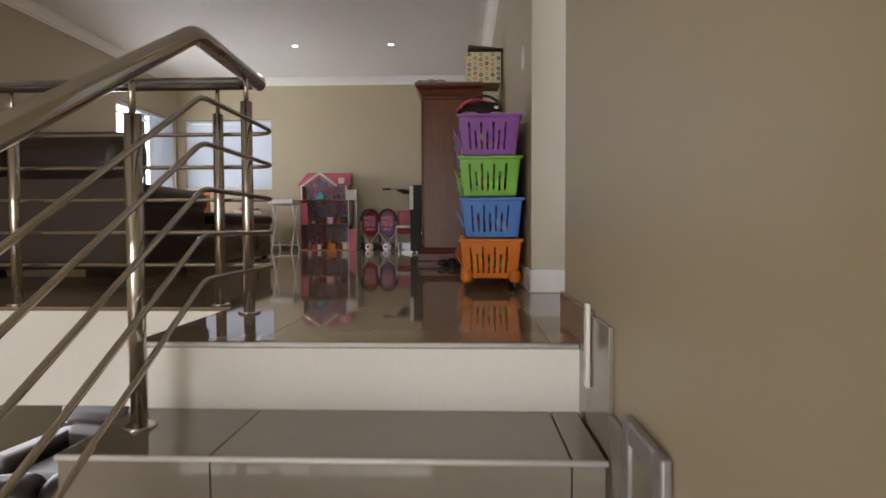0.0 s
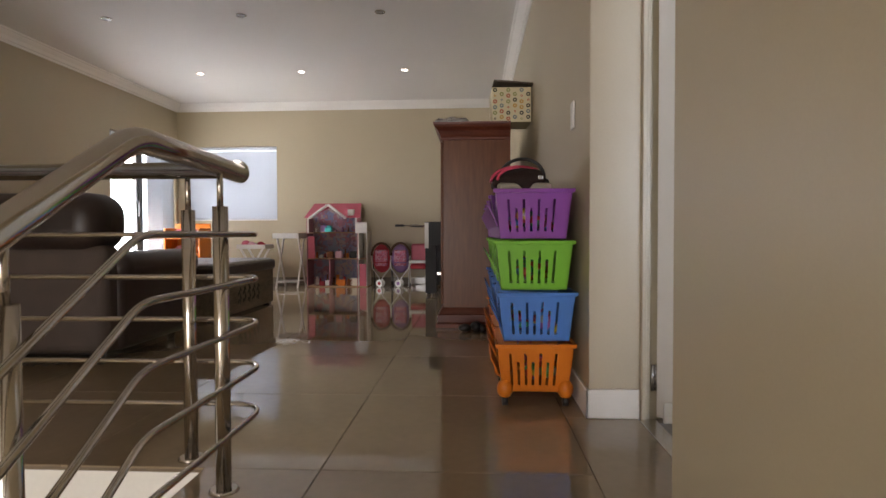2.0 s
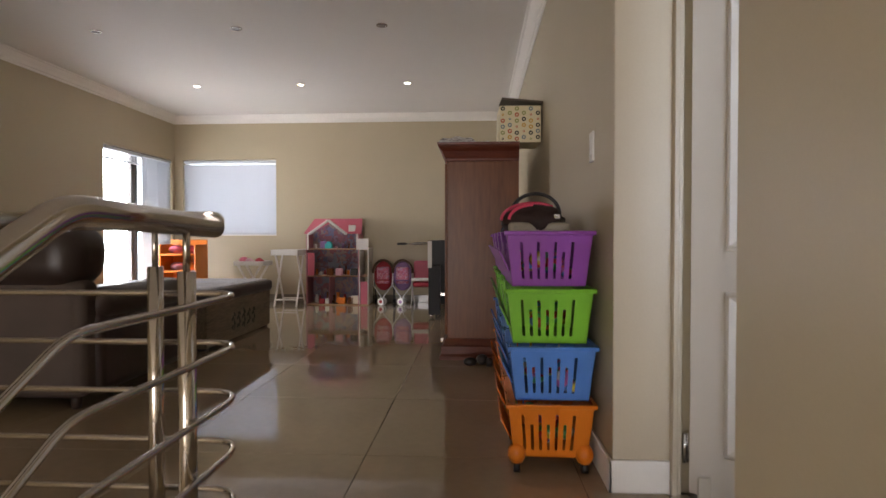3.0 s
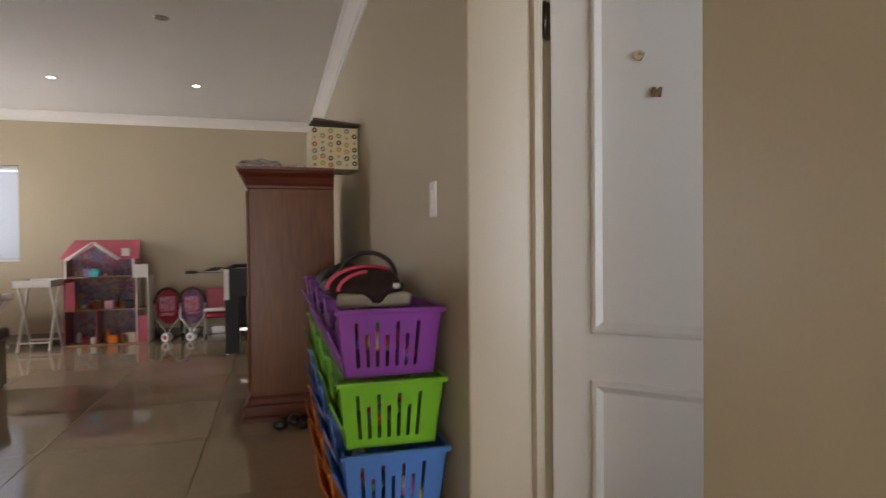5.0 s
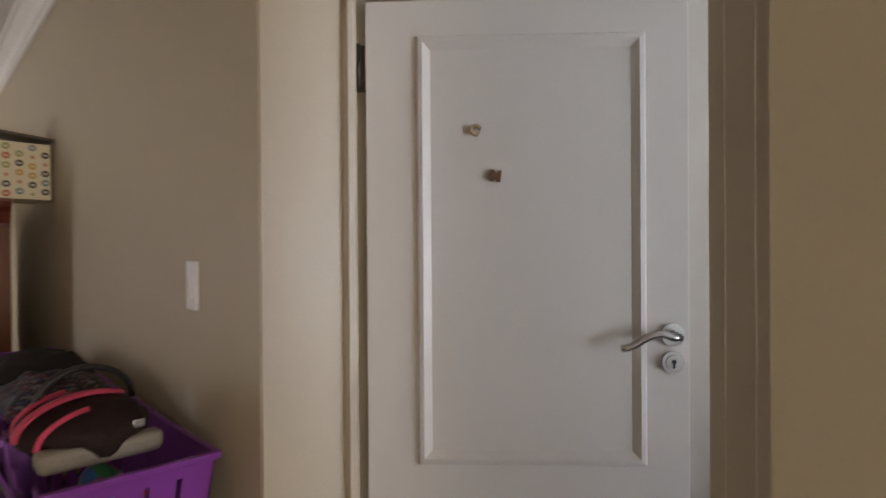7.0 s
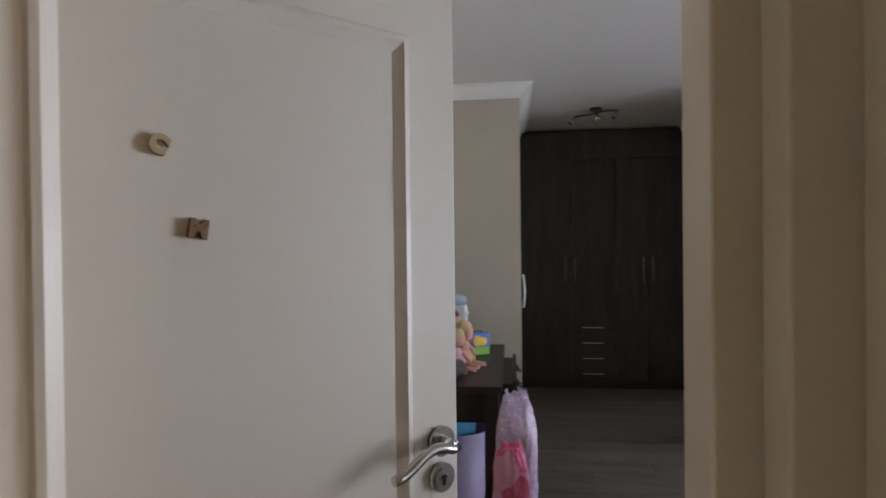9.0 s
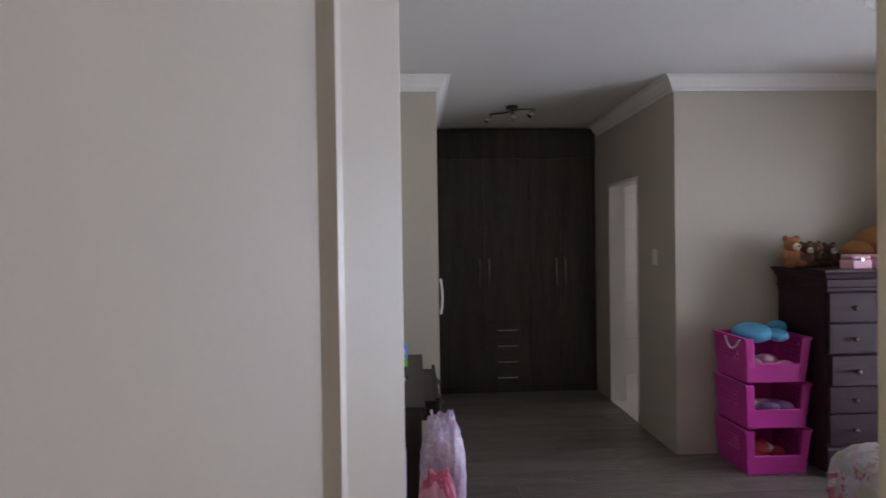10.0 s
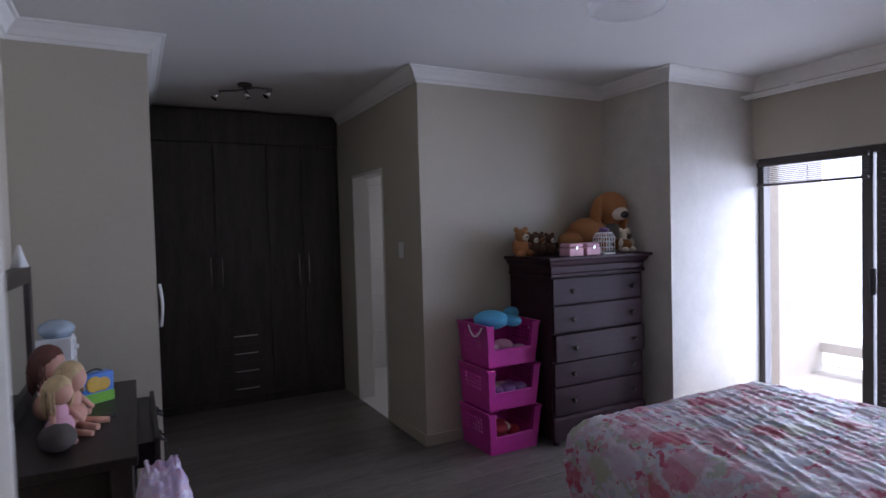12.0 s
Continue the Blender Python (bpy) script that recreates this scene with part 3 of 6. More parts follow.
for x in (1.3, 2.3, 3.3):
    boxes("bracket", [(x, x + 0.03, YW, -2.015, 2.46, 2.47)], TRIM, curtain_rail)


# ---- doorway: frame and leaf ----
door_frame = tagged(new("door_frame"), "cream painted rebated door frame", "door frame", kind="structure")
boxes("jamb", [(0.646, 0.680, 2.722, 2.739, 0.0, 1.92), (0.646, 0.664, 2.708, 2.722, 0.0, 1.92)], FRAMEPAINT, door_frame, bevel=0.003)
boxes("jamb", [(0.702, 0.784, 1.802, 1.953, 0.0, 1.92), (0.655, 0.702, 1.802, 1.915, 0.0, 1.92), (0.610, 0.655, 1.802, 1.865, 0.0, 1.92)], FRAMEPAINT, door_frame, bevel=0.003)
boxes("head", [(0.646, 0.738, 1.953, 2.722, 1.90, 1.933)], FRAMEPAINT, door_frame, bevel=0.003)
boxes("reveal_lining", [(RIGHT + 0.0015, 0.645, 2.732, 2.739, 0.116, 1.933)], FRAMEPAINT, door_frame)
boxes("threshold_strip", [(0.638, 0.702, 1.87, 2.72, -0.012, 0.006)], CHROME, door_frame, "worn metal threshold strip", bevel=0.002)

LW, LH = 0.732, 1.885
leaf = tagged(new("door_3"), "white panelled door standing half open with letters on it", "door", kind="structure")
leaf.matrix_basis = pose(0.708, 2.730, 0.010, 0, 0, math.degrees(math.atan2(2.213 - 2.730, 1.226 - 0.708)))


def door_leaf():
    bm = bmesh.new()
    box(bm, 0, LW, 0.0, 0.036, 0, LH, 0.003)
    part("leaf_core", bm, WHITEDOOR, leaf)
    # raised mouldings round two panels, on both faces
    for z0, z1 in ((0.822, 1.803), (0.15, 0.690)):
        x0, x1 = 0.116, LW - 0.096
        for face in (-1, 1):
            yb = 0.0 if face < 0 else 0.036
            bm = bmesh.new()
            prof = [(0.0, 0.0), (0.006, 0.010), (0.016, 0.012), (0.026, 0.006), (0.034, 0.0015)]
            rings = []
            for d, h in prof:
                y = yb + face * h
                rings.append([bm.verts.new(c) for c in ((x0 + d, y, z0 + d), (x1 - d, y, z0 + d), (x1 - d, y, z1 - d), (x0 + d, y, z1 - d))])
            for a, b in zip(rings, rings[1:]):
                for k in range(4):
                    bm.faces.new((a[k], a[(k + 1) % 4], b[(k + 1) % 4], b[k]))
            bm.faces.new(rings[-1])
            part("panel_moulding", bm, WHITEDOOR, leaf)
    for z in (0.10, 1.685):
        bm = bmesh.new()
        box(bm, -0.024, 0.004, 0.002, 0.034, z, z + 0.10, 0.001)
        rod(bm, (-0.014, -0.006, z), (-0.014, -0.006, z + 0.10), 0.006, 8)
        for k in (0.02, 0.05, 0.08):
            rod(bm, (-0.002, -0.0035, z + k), (-0.002, -0.001, z + k), 0.004, 6)
        part("hinge", bm, DARKMETAL if z > 1 else CHROME, leaf, "dull metal butt hinge")
    hx, hz = LW - 0.040, 1.120
    for face in (-1, 1):
        yb = 0.0 if face < 0 else 0.036
        h = part("door_handle", (lambda b: (rod(b, (hx, yb, hz), (hx, yb + face * 0.010, hz), 0.026, 24), rod(b, (hx, yb, hz), (hx, yb + face * 0.045, hz), 0.010, 14), b)[-1])(bmesh.new()), CHROME, leaf, "satin nickel lever handle")
        bm = bmesh.new()
        y = yb + face * 0.05
        pts = [(hx + 0.004, y - face * 0.006, hz)] + [(hx - 0.012 - 0.115 * t, y, hz + 0.012 * math.sin(math.pi * 1.6 * t) - 0.012 * t) for t in (i / 10 for i in range(11))]
        tube(bm, pts, 0.0085, 10)
        part("lever", bm, CHROME, h)
        bm = bmesh.new()
        rod(bm, (hx, yb, hz - 0.062), (hx, yb + face * 0.010, hz - 0.062), 0.025, 24)
        rod(bm, (hx, yb + face * 0.010, hz - 0.062), (hx, yb + face * 0.013, hz - 0.062), 0.017, 20)
        k = part("keyhole_rose", bm, CHROME, leaf)
        bm = bmesh.new()
        rod(bm, (hx, yb + face * 0.013, hz - 0.06), (hx, yb + face * 0.0145, hz - 0.06), 0.005, 10)
        box(bm, hx - 0.002, hx + 0.002, min(yb + face * 0.013, yb + face * 0.0145), max(yb + face * 0.013, yb + face * 0.0145), hz - 0.074, hz - 0.06)
        part("keyhole", bm, BLACK, k)
    # wooden letters stuck on the upper panel
    for ch, x, z, col, tilt in (("C", 0.251, 1.585, mat("bare_wood_letter", (0.42, 0.32, 0.18), 0.6), -25), ("M", 0.297, 1.480, mat("brown_wood_letter", (0.19, 0.105, 0.055), 0.6), -8)):
        fc = bpy.data.curves.new("letter", "FONT")
        fc.body, fc.size, fc.extrude, fc.bevel_depth, fc.align_x, fc.align_y = ch, 0.030, 0.004, 0.001, "CENTER", "CENTER"
        fc.offset = 0.0015
        ob = new("letter", fc)
        fc.materials.append(col)
        ob.parent = leaf
        ob.matrix_basis = pose(x, -0.0075, z, 90, 0, 0) @ pose(0, 0, 0, 0, 0, tilt)
        tagged(ob, "small wooden letter %s stuck on the door" % ch)


door_leaf()

light_switch = thing("light_switch", "slim white light switch on the beige wall", "switch")
boxes("plate", [(RIGHT - 0.010, RIGHT - 0.001, 3.06, 3.13, 1.18, 1.30)], WHITE, light_switch, bevel=0.003)
boxes("rocker", [(RIGHT - 0.014, RIGHT - 0.010, 3.085, 3.105, 1.21, 1.27)], WHITE, light_switch, bevel=0.001)
room_switch = thing("light_switch", "white light switch on the alcove wall", "switch")
boxes("plate", [(4.70, 4.775, YA + 0.001, YA + 0.010, 1.30, 1.415)], WHITE, room_switch, bevel=0.003)
boxes("rocker", [(4.725, 4.75, YA + 0.010, YA + 0.014, 1.335, 1.38)], WHITE, room_switch, bevel=0.001)
step_light = thing("step_light", "grey recessed step light in the stair wall", "wall light")
ringed("bezel", NEAR - 0.022, NEAR - 0.001, 0.79, 1.02, -0.27, -0.045, "x", 0.045, mat("grey_metallic_plastic", (0.30, 0.28, 0.29), 0.35, 0.4), step_light, bevel=0.006)
boxes("lens", [(NEAR - 0.008, NEAR - 0.001, 0.835, 0.975, -0.225, -0.09)], mat("smoky_lens", (0.16, 0.15, 0.16), 0.25), step_light)


# ---- downlights ----
def downlight(x, y, lit):
    d = thing("downlight", "recessed ceiling downlight with metal ring", "downlight", (x, y, HALLTOP), group="hall downlights")
    bm = bmesh.new()
    a, b = 0.045, 0.034
    n = 24
    rings = [[bm.verts.new((r * math.cos(2 * math.pi * k / n), r * math.sin(2 * math.pi * k / n), z)) for k in range(n)] for r, z in ((a, -0.001), (a, -0.006), (b, -0.008), (b, -0.002))]
    for p, q in zip(rings, rings[1:]):
        for k in range(n):
            bm.faces.new((p[k], p[(k + 1) % n], q[(k + 1) % n], q[k])).smooth = True
    part("ring", bm, CHROME, d)
    bm = bmesh.new()
    rod(bm, (0, 0, -0.0065), (0, 0, -0.0015), 0.030, 20)
    part("bulb", bm, LAMPGLOW if lit else mat("dull_lens", (0.3, 0.28, 0.25), 0.2), d)


for yy, lit in ((7.076, True), (5.355, False), (3.63, False)):
    for xx in (-3.15, -1.967, -0.777):
        downlight(xx, yy, lit)


# ---- staircase ----
RISE, GO, NOSE = 0.19, 0.34, 1.50
stairs = tagged(new("staircase"), "staircase tiled in polished cream porcelain", "stairs", kind="structure")
bm = bmesh.new()
for i in range(1, 12):
    box(bm, -0.80, NEAR, NOSE - GO * i, NOSE - GO * (i - 1), max(LOW, -RISE * i - 0.45), -RISE * i - 0.016)
part("stair_core", bm, GROUT, stairs)
boxes("stringer", [(-0.806, -0.802, NOSE - GO * i, NOSE - GO * (i - 1), -RISE * i - 0.45, -RISE * i - 0.016) for i in range(1, 12)], SLABWHITE, stairs, "white painted open side of the flight")
XJ = (-0.80, -0.446, 0.365, NEAR - 0.016)


def step_tiles():
    for i in range(0, 12):
        z, y = -RISE * i, NOSE - GO * i
        for x0, x1 in zip(XJ, XJ[1:]):
            w = x1 - x0 - 0.003
            # riser under nosing i
            bm = bmesh.new()
            box(bm, x0, x0 + w, y - 0.012, y - 0.001, z - RISE + 0.002, z - 0.013, 0.0012, 1)
            part("riser_tile", bm, STEPTILE, stairs)
            if i:
                bm = bmesh.new()
                box(bm, x0, x0 + w, y - 0.018, y + GO - 0.014, z - 0.012, z, 0.003, 2)
                part("tread_tile", bm, STEPTILE, stairs)
        bm = bmesh.new()
        rod(bm, (-0.80, y - 0.018, z - 0.006), (NEAR - 0.016, y - 0.018, z - 0.006), 0.0065, 8)
        part("nosing", bm, WHITE, stairs, "pale rounded nosing strip")


step_tiles()
skirt = tagged(new("baseboard_stair"), "stepped cream tile skirting up the stair wall", "skirting", kind="structure")
for i in range(0, 12):
    z, y = -RISE * i, NOSE - GO * i
    if i:
        boxes("skirting_tile", [(NEAR - 0.013, NEAR - 0.001, y, y + GO - 0.003, z + 0.001, z + 0.10 + RISE)], STEPTILE, skirt, bevel=0.0015)
boxes("skirting_tile", [(NEAR - 0.016, NEAR - 0.001, 1.345, 1.796, 0.001, 0.11)], STEPTILE, skirt, bevel=0.003)
boxes("skirting_tile", [(NEAR - 0.028, NEAR - 0.016, 1.33, 1.355, -0.08, 0.13)], TRIM, skirt, bevel=0.003)
skirt2 = tagged(new("baseboard_hall"), "white painted skirting along the hall walls", "skirting", kind="structure")
boxes("skirting_board", [(RIGHT - 0.014, RIGHT - 0.001, 2.726, FAR - 0.02, 0.001, 0.115)], TRIM, skirt2, bevel=0.004)
boxes("skirting_board", [(RIGHT - 0.014, 0.645, 2.726, 2.739, 0.001, 0.115)], TRIM, skirt2, bevel=0.004)
boxes("skirting_board", [(LEFT + 0.01, RIGHT - 0.02, FAR - 0.014, FAR - 0.001, 0.001, 0.10)], STEPTILE, skirt2, bevel=0.004)
boxes("skirting_board", [(LEFT + 0.001, LEFT + 0.014, 2.2, SY0 - 0.01, 0.001, 0.10)], STEPTILE, skirt2, bevel=0.004)
skirt3 = tagged(new("baseboard_room"), "grey beige skirting along the bedroom walls", "skirting", kind="structure")
for r in ((XB - 0.013, XB - 0.001, YN + 0.01, YA, 0.001, 0.08), (XB, 5.07, YA + 0.001, YA + 0.013, 0.001, 0.08), (XB - 0.013, XB - 0.001, 2.06, YL - 0.01, 0.001, 0.08), (3.707, 3.719, YW + 0.01, YN, 0.001, 0.08), (0.72, XB - 0.02, YL - 0.013, YL - 0.001, 0.001, 0.08)):
    boxes("skirting_board", [r], ROOMWALL, skirt3, bevel=0.003)


# ---- stainless balustrade ----
RX, CY = -0.66, 2.27
PX = -0.70
slope = RISE / GO
balustrade = thing("stair_balustrade", "stainless steel balustrade with sloping and level tube rails", "balustrade")


def rails():
    top, peak = 0.920, 1.655
    low_y = -1.6
    # main handrail up the stairs and over the landing
    bm = bmesh.new()
    pts = [(PX, low_y, top - (peak - low_y) * slope), (PX, peak - 0.10, top - 0.10 * slope)] + curve3((PX, peak - 0.05, top - 0.05 * slope), (PX, peak, top), (PX, peak + 0.05, top - 0.001), 6) + [(PX, 2.21, top - 0.018)]
    tube(bm, pts, 0.0285, 18)
    ball(bm, (PX, 2.21, top - 0.018), 0.0285, (1, 0.5, 1))
    part("handrail", bm, STEEL, balustrade)
    bm = bmesh.new()
    tube(bm, [(LEFT + 0.01, CY, top), (PX - 0.09, CY, top)] + curve3((PX - 0.09, CY, top), (PX, CY, top), (PX, CY - 0.085, top - 0.006), 6), 0.0265, 16)
    part("handrail", bm, STEEL, balustrade)
    for k in range(5):
        z = 0.166 + 0.138 * k
        drop = 0.905 - z
        bend = peak - 0.05
        bm = bmesh.new()
        pts = [(RX, low_y, z - (bend - low_y) * slope)] + [(RX, bend - 0.06, z - 0.06 * slope)] + curve3((RX, bend - 0.04, z - 0.04 * slope), (RX, bend, z), (RX, bend + 0.05, z), 5)
        pts += [(RX, 2.10, z)] + curve3((RX, 2.14, z), (RX + 0.01, CY + 0.04, z), (RX - 0.10, CY + 0.04, z), 8) + [(LEFT + 0.01, CY + 0.04, z)]
        tube(bm, pts, 0.0085, 8)
        part("rail", bm, STEEL, balustrade)
    posts = [(PX + 0.01, 2.045, 0.0, top), (PX - 0.195, CY, 0.0, top), (-1.775, CY, 0.0, top), (-2.65, CY, 0.0, top), (-3.53, CY, 0.0, top)]
    for i in (1, 4, 7, 10):
        y = NOSE - GO * i + 0.165
        posts.append((PX - 0.01, y, -RISE * i, top - (peak - y) * slope))
    for x, y, z0, z1 in posts:
        bm = bmesh.new()
        rod(bm, (x, y, z0), (x, y, z1 - 0.125), 0.021, 18)
        p = part("post", bm, STEEL, balustrade)
        bm = bmesh.new()
        rod(bm, (x, y, z1 - 0.126), (x, y, z1 - 0.012), 0.0085, 10)
        part("stub", bm, STEEL, p)
        bm = bmesh.new()
        rod(bm, (x, y, z0 + 0.0005), (x, y, z0 + 0.008), 0.042, 20, 0.036)
        part("base_flange", bm, STEEL, p)


rails()


# ---- hall furniture ----
def cushion(bm, x0, x1, y0, y1, z0, z1, r=0.06, seg=4, slot=0):
    box(bm, x0, x1, y0, y1, z0, z1, min(r, 0.48 * min(x1 - x0, y1 - y0, z1 - z0)), seg, slot)


def recliner(at, turn, label, group=""):
    t = thing("recliner_couch", label, "couch", at, turn, group)
    w, d = 1.70, 0.95
    bm = bmesh.new()
    cushion(bm, -w / 2 + 0.02, w / 2 - 0.02, 0.0, 0.16, 0.07, 0.66, 0.05)
    part("outer_back", bm, SUEDE, t, "brown suede rear panel")
    for i in range(2):
        bm = bmesh.new()
        x0 = -w / 2 + 0.18 + i * (w / 2 - 0.18)
        cushion(bm, x0 + 0.005, x0 + w / 2 - 0.185, 0.16, d, 0.22, 0.48, 0.09)
        part("seat", bm, LEATHER, t)
        bm = bmesh.new()
        cushion(bm, x0 - 0.01 - (0.14 if i == 0 else 0), x0 + w / 2 - 0.175 + (0.14 if i else 0), -0.05, 0.30, 0.62, 0.95, 0.13, 5)
        for v in bm.verts:
            v.co.y += 0.05 * (v.co.z - 0.7)
        part("head_cushion", bm, LEATHER, t)
        bm = bmesh.new()
        cushion(bm, x0 + 0.01, x0 + w / 2 - 0.19, 0.13, 0.38, 0.42, 0.72, 0.1)
        part("back_cushion", bm, LEATHER, t)
    for s in (-1, 1):
        bm = bmesh.new()
        x = s * (w / 2 - 0.09)
        cushion(bm, x - 0.10, x + 0.10, 0.10, d + 0.03, 0.07, 0.50, 0.05)
        cushion(bm, x - 0.125, x + 0.125, 0.10, d + 0.06, 0.44, 0.62, 0.085, 5)
        part("arm", bm, LEATHER, t)
    bm = bmesh.new()
    box(bm, -w / 2 + 0.1, w / 2 - 0.1, 0.05, d - 0.02, 0.06, 0.24, 0.01)
    part("base", bm, BLACK, t)
    for sx in (-1, 1):
        for y in (0.1, d - 0.1):
            bm = bmesh.new()
            rod(bm, (sx * (w / 2 - 0.12), y, 0), (sx * (w / 2 - 0.12), y, 0.075), 0.022, 12, 0.032)
            part("foot", bm, DESKWOOD, t)
    return t


recliner((-2.80, 3.48, 0), 0, "dark brown leather reclining couch seen from its suede back")
for (x, y, a) in ((-3.05, 5.55, 170), (-2.75, 3.75, 195)):
    recliner((x, y, LOW), a, "dark brown leather recliner in the lounge below", "lower lounge recliners")


def storage_bench():
    t = thing("storage_bench", "weathered wooden box bench with leaf carving and a dark mattress top", "bench")
    x0, x1, y0, y1 = -3.35, -2.09, 5.06, 6.42
    bm = bmesh.new()
    box(bm, x0, x1, y0, y1, 0.02, 0.36, 0.006)
    part("body", bm, CRATEWOOD, t)
    for y in (y0 + 0.05, y1 - 0.05):
        for x in (x0 + 0.05, x1 - 0.05):
            boxes("foot", [(x - 0.03, x + 0.03, y - 0.03, y + 0.03, 0, 0.02)], BLACK, t)
    bm = bmesh.new()
    cushion(bm, x0 - 0.02, x1 + 0.02, y0 - 0.02, y1 + 0.03, 0.36, 0.462, 0.03)
    m = part("mattress", bm, LEATHER, t, "dark padded edge")
    bm = bmesh.new()
    cushion(bm, x0 + 0.02, x1 - 0.02, y0 + 0.02, y1 - 0.02, 0.455, 0.474, 0.008)
    part("ticking_panel", bm, MARBLED, m, "grey patterned top panel")
    # carved leaves on the side
    dark = mat("burnt_carving", (0.045, 0.05, 0.03), 0.8)
    for k in range(5):
        bm = bmesh.new()
        yy = 5.55 + 0.11 * k
        tube(bm, [(x1 + 0.002, yy, 0.09 + 0.02 * (k % 2)), (x1 + 0.004, yy + 0.015, 0.15), (x1 + 0.002, yy - 0.01, 0.22 + 0.02 * (k % 3))], 0.005, 6)
        for j in range(4):
            ball(bm, (x1 + 0.002, yy + (0.022 if j % 2 else -0.022), 0.12 + 0.035 * j), 0.024, (0.15, 0.55, 1.0), 10, turn=Euler((0.7 if j % 2 else -0.7, 0, 0)))
        part("carved_leaf", bm, dark, t)


storage_bench()


def folding_tray(at, turn, label):
    t = thing("folding_tray_table", label, "tray table", at, turn, "white folding tables")
    bm = bmesh.new()
    box(bm, -0.2, 0.2, -0.16, 0.16, 0.60, 0.615, 0.003)
    for r in ((-0.2, 0.2, -0.16, -0.145), (-0.2, 0.2, 0.145, 0.16), (-0.2, -0.185, -0.16, 0.16), (0.185, 0.2, -0.16, 0.16)):
        box(bm, *r, 0.60, 0.665, 0.002)
    part("tray", bm, WHITEWOOD, t)
    for y in (-0.13, 0.13):
        for s in (-1, 1):
            bm = bmesh.new()
            vs = box(bm, -0.014, 0.014, y - 0.008, y + 0.008, -0.335, 0.335, 0.002)
            bmesh.ops.transform(bm, matrix=pose(0, s * 0.009, 0.30, 0, s * 26, 0), verts=bm.verts)
            part("leg", bm, WHITEWOOD, t)
    for s in (-1, 1):
        bm = bmesh.new()
        rod(bm, (s * 0.11, -0.13, 0.075), (s * 0.11, 0.13, 0.075), 0.009, 8)
        part("stretcher", bm, WHITEWOOD, t)
    return t


folding_tray((-2.47, 8.2, 0), 90, "white wooden folding tray table by the dollhouse").scale = (1.1, 1.1, 1.1)
folding_tray((-2.98, 8.25, 0), 0, "white folding table holding pink toys").scale = (1.0, 1.0, 0.87)


def dollhouse():
    t = thing("dollhouse", "large pink and white wooden dollhouse with three open storeys", "dollhouse", (-0.10, 0.30, 0))
    t.scale = (1, 1, 1.04)
    x0, x1, yf, yb = -2.16, -1.46, 7.92, 8.22
    for x in (x0, x1 - 0.012):
        boxes("side_wall", [(x, x + 0.012, yf, yb, 0.0, 0.90)], ROSEBOARD, t)
    bm = bmesh.new()
    box(bm, x0 + 0.012, x1 - 0.012, yb - 0.008, yb, 0.0, 1.04)
    part("back_panel", bm, PATTERN, t, "back panel printed with room scenes")
    trim = mat("dollhouse_wood_edge", (0.38, 0.22, 0.12), 0.5)
    for z in (0.0, 0.36, 0.70):
        boxes("floor_panel", [(x0, x1 + (0.12 if z < 0.6 else 0), yf, yb - 0.008, z, z + 0.014)], trim, t)
    boxes("partition", [(-1.86, -1.85, yf + 0.02, yb - 0.01, 0.014, 0.36)], ROSEBOARD, t)
    for x in (x0 + 0.012, x1 - 0.034):
        boxes("corner_post", [(x, x + 0.022, yf - 0.004, yf + 0.008, 0.70, 0.90)], WHITEWOOD, t, "white front post")
    rng = random.Random(5)
    toys = (RED, CHERRY, ORANGE, PALEPINK, DARKPLUSH, WHITE, LILAC, CHERRY)
    for z, n, hi in ((0.015, 13, 0.15), (0.375, 10, 0.12), (0.715, 5, 0.09)):
        for k in range(n):
            x = x0 + 0.05 + (x1 - x0 - 0.14) * (k + rng.uniform(0.1, 0.6)) / n
            y, w, h = yf + rng.uniform(0.12, 0.20), rng.uniform(0.02, 0.045), rng.uniform(0.04, hi)
            bm = bmesh.new()
            box(bm, x, x + w, y, y + 0.035, z, z + h * 0.55, 0.006)
            if k % 3 == 0:
                ball(bm, (x + w / 2, y + 0.017, z + h * 0.55 + 0.012), 0.017, (1, 1, 1.1), 8)
            elif k % 3 == 1:
                box(bm, x, x + w, y + 0.026, y + 0.035, z, z + h, 0.004)
            part("toy_furniture", bm, toys[(k * 3 + n) % 8], t)
    boxes("lift_tower", [(x1, x1 + 0.012, yf, yb, 0.014, 0.80), (x1 + 0.115, x1 + 0.127, yf, yb, 0.014, 0.72)], WHITEWOOD, t)
    boxes("balcony_front", [(x1 - 0.02, x1 + 0.127, yf - 0.006, yf, 0.70, 0.84)], WHITEWOOD, t, "white balcony panel")
    boxes("slide", [(x1 + 0.02, x1 + 0.11, yf - 0.004, yf + 0.02, 0.014, 0.30)], PINK, t)
    boxes("ramp", [(x0 + 0.02, x0 + 0.11, yf + 0.0, yf + 0.02, 0.374, 0.66)], PINK, t)
    # gable roof with scalloped white edge and a dormer
    bm = bmesh.new()
    v = [bm.verts.new(c) for c in ((x0 - 0.03, yf - 0.01, 0.90), (x0 + 0.03, yb, 1.10), (x1 - 0.01, yb, 1.10), (x1 + 0.04, yf - 0.01, 0.90))]
    w = [bm.verts.new((c.co.x, c.co.y, c.co.z + 0.012)) for c in v]
    gap = [bm.verts.new(c) for c in ((x0 + 0.06, yf - 0.01, 0.90), (-1.86, yf + 0.20, 1.05), (x1 - 0.18, yf - 0.01, 0.90))]
    bm.faces.new((v[0], gap[0], gap[1], v[1]))
    bm.faces.new((gap[1], gap[2], v[3], v[2]))
    bm.faces.new((gap[1], v[2], v[1]))
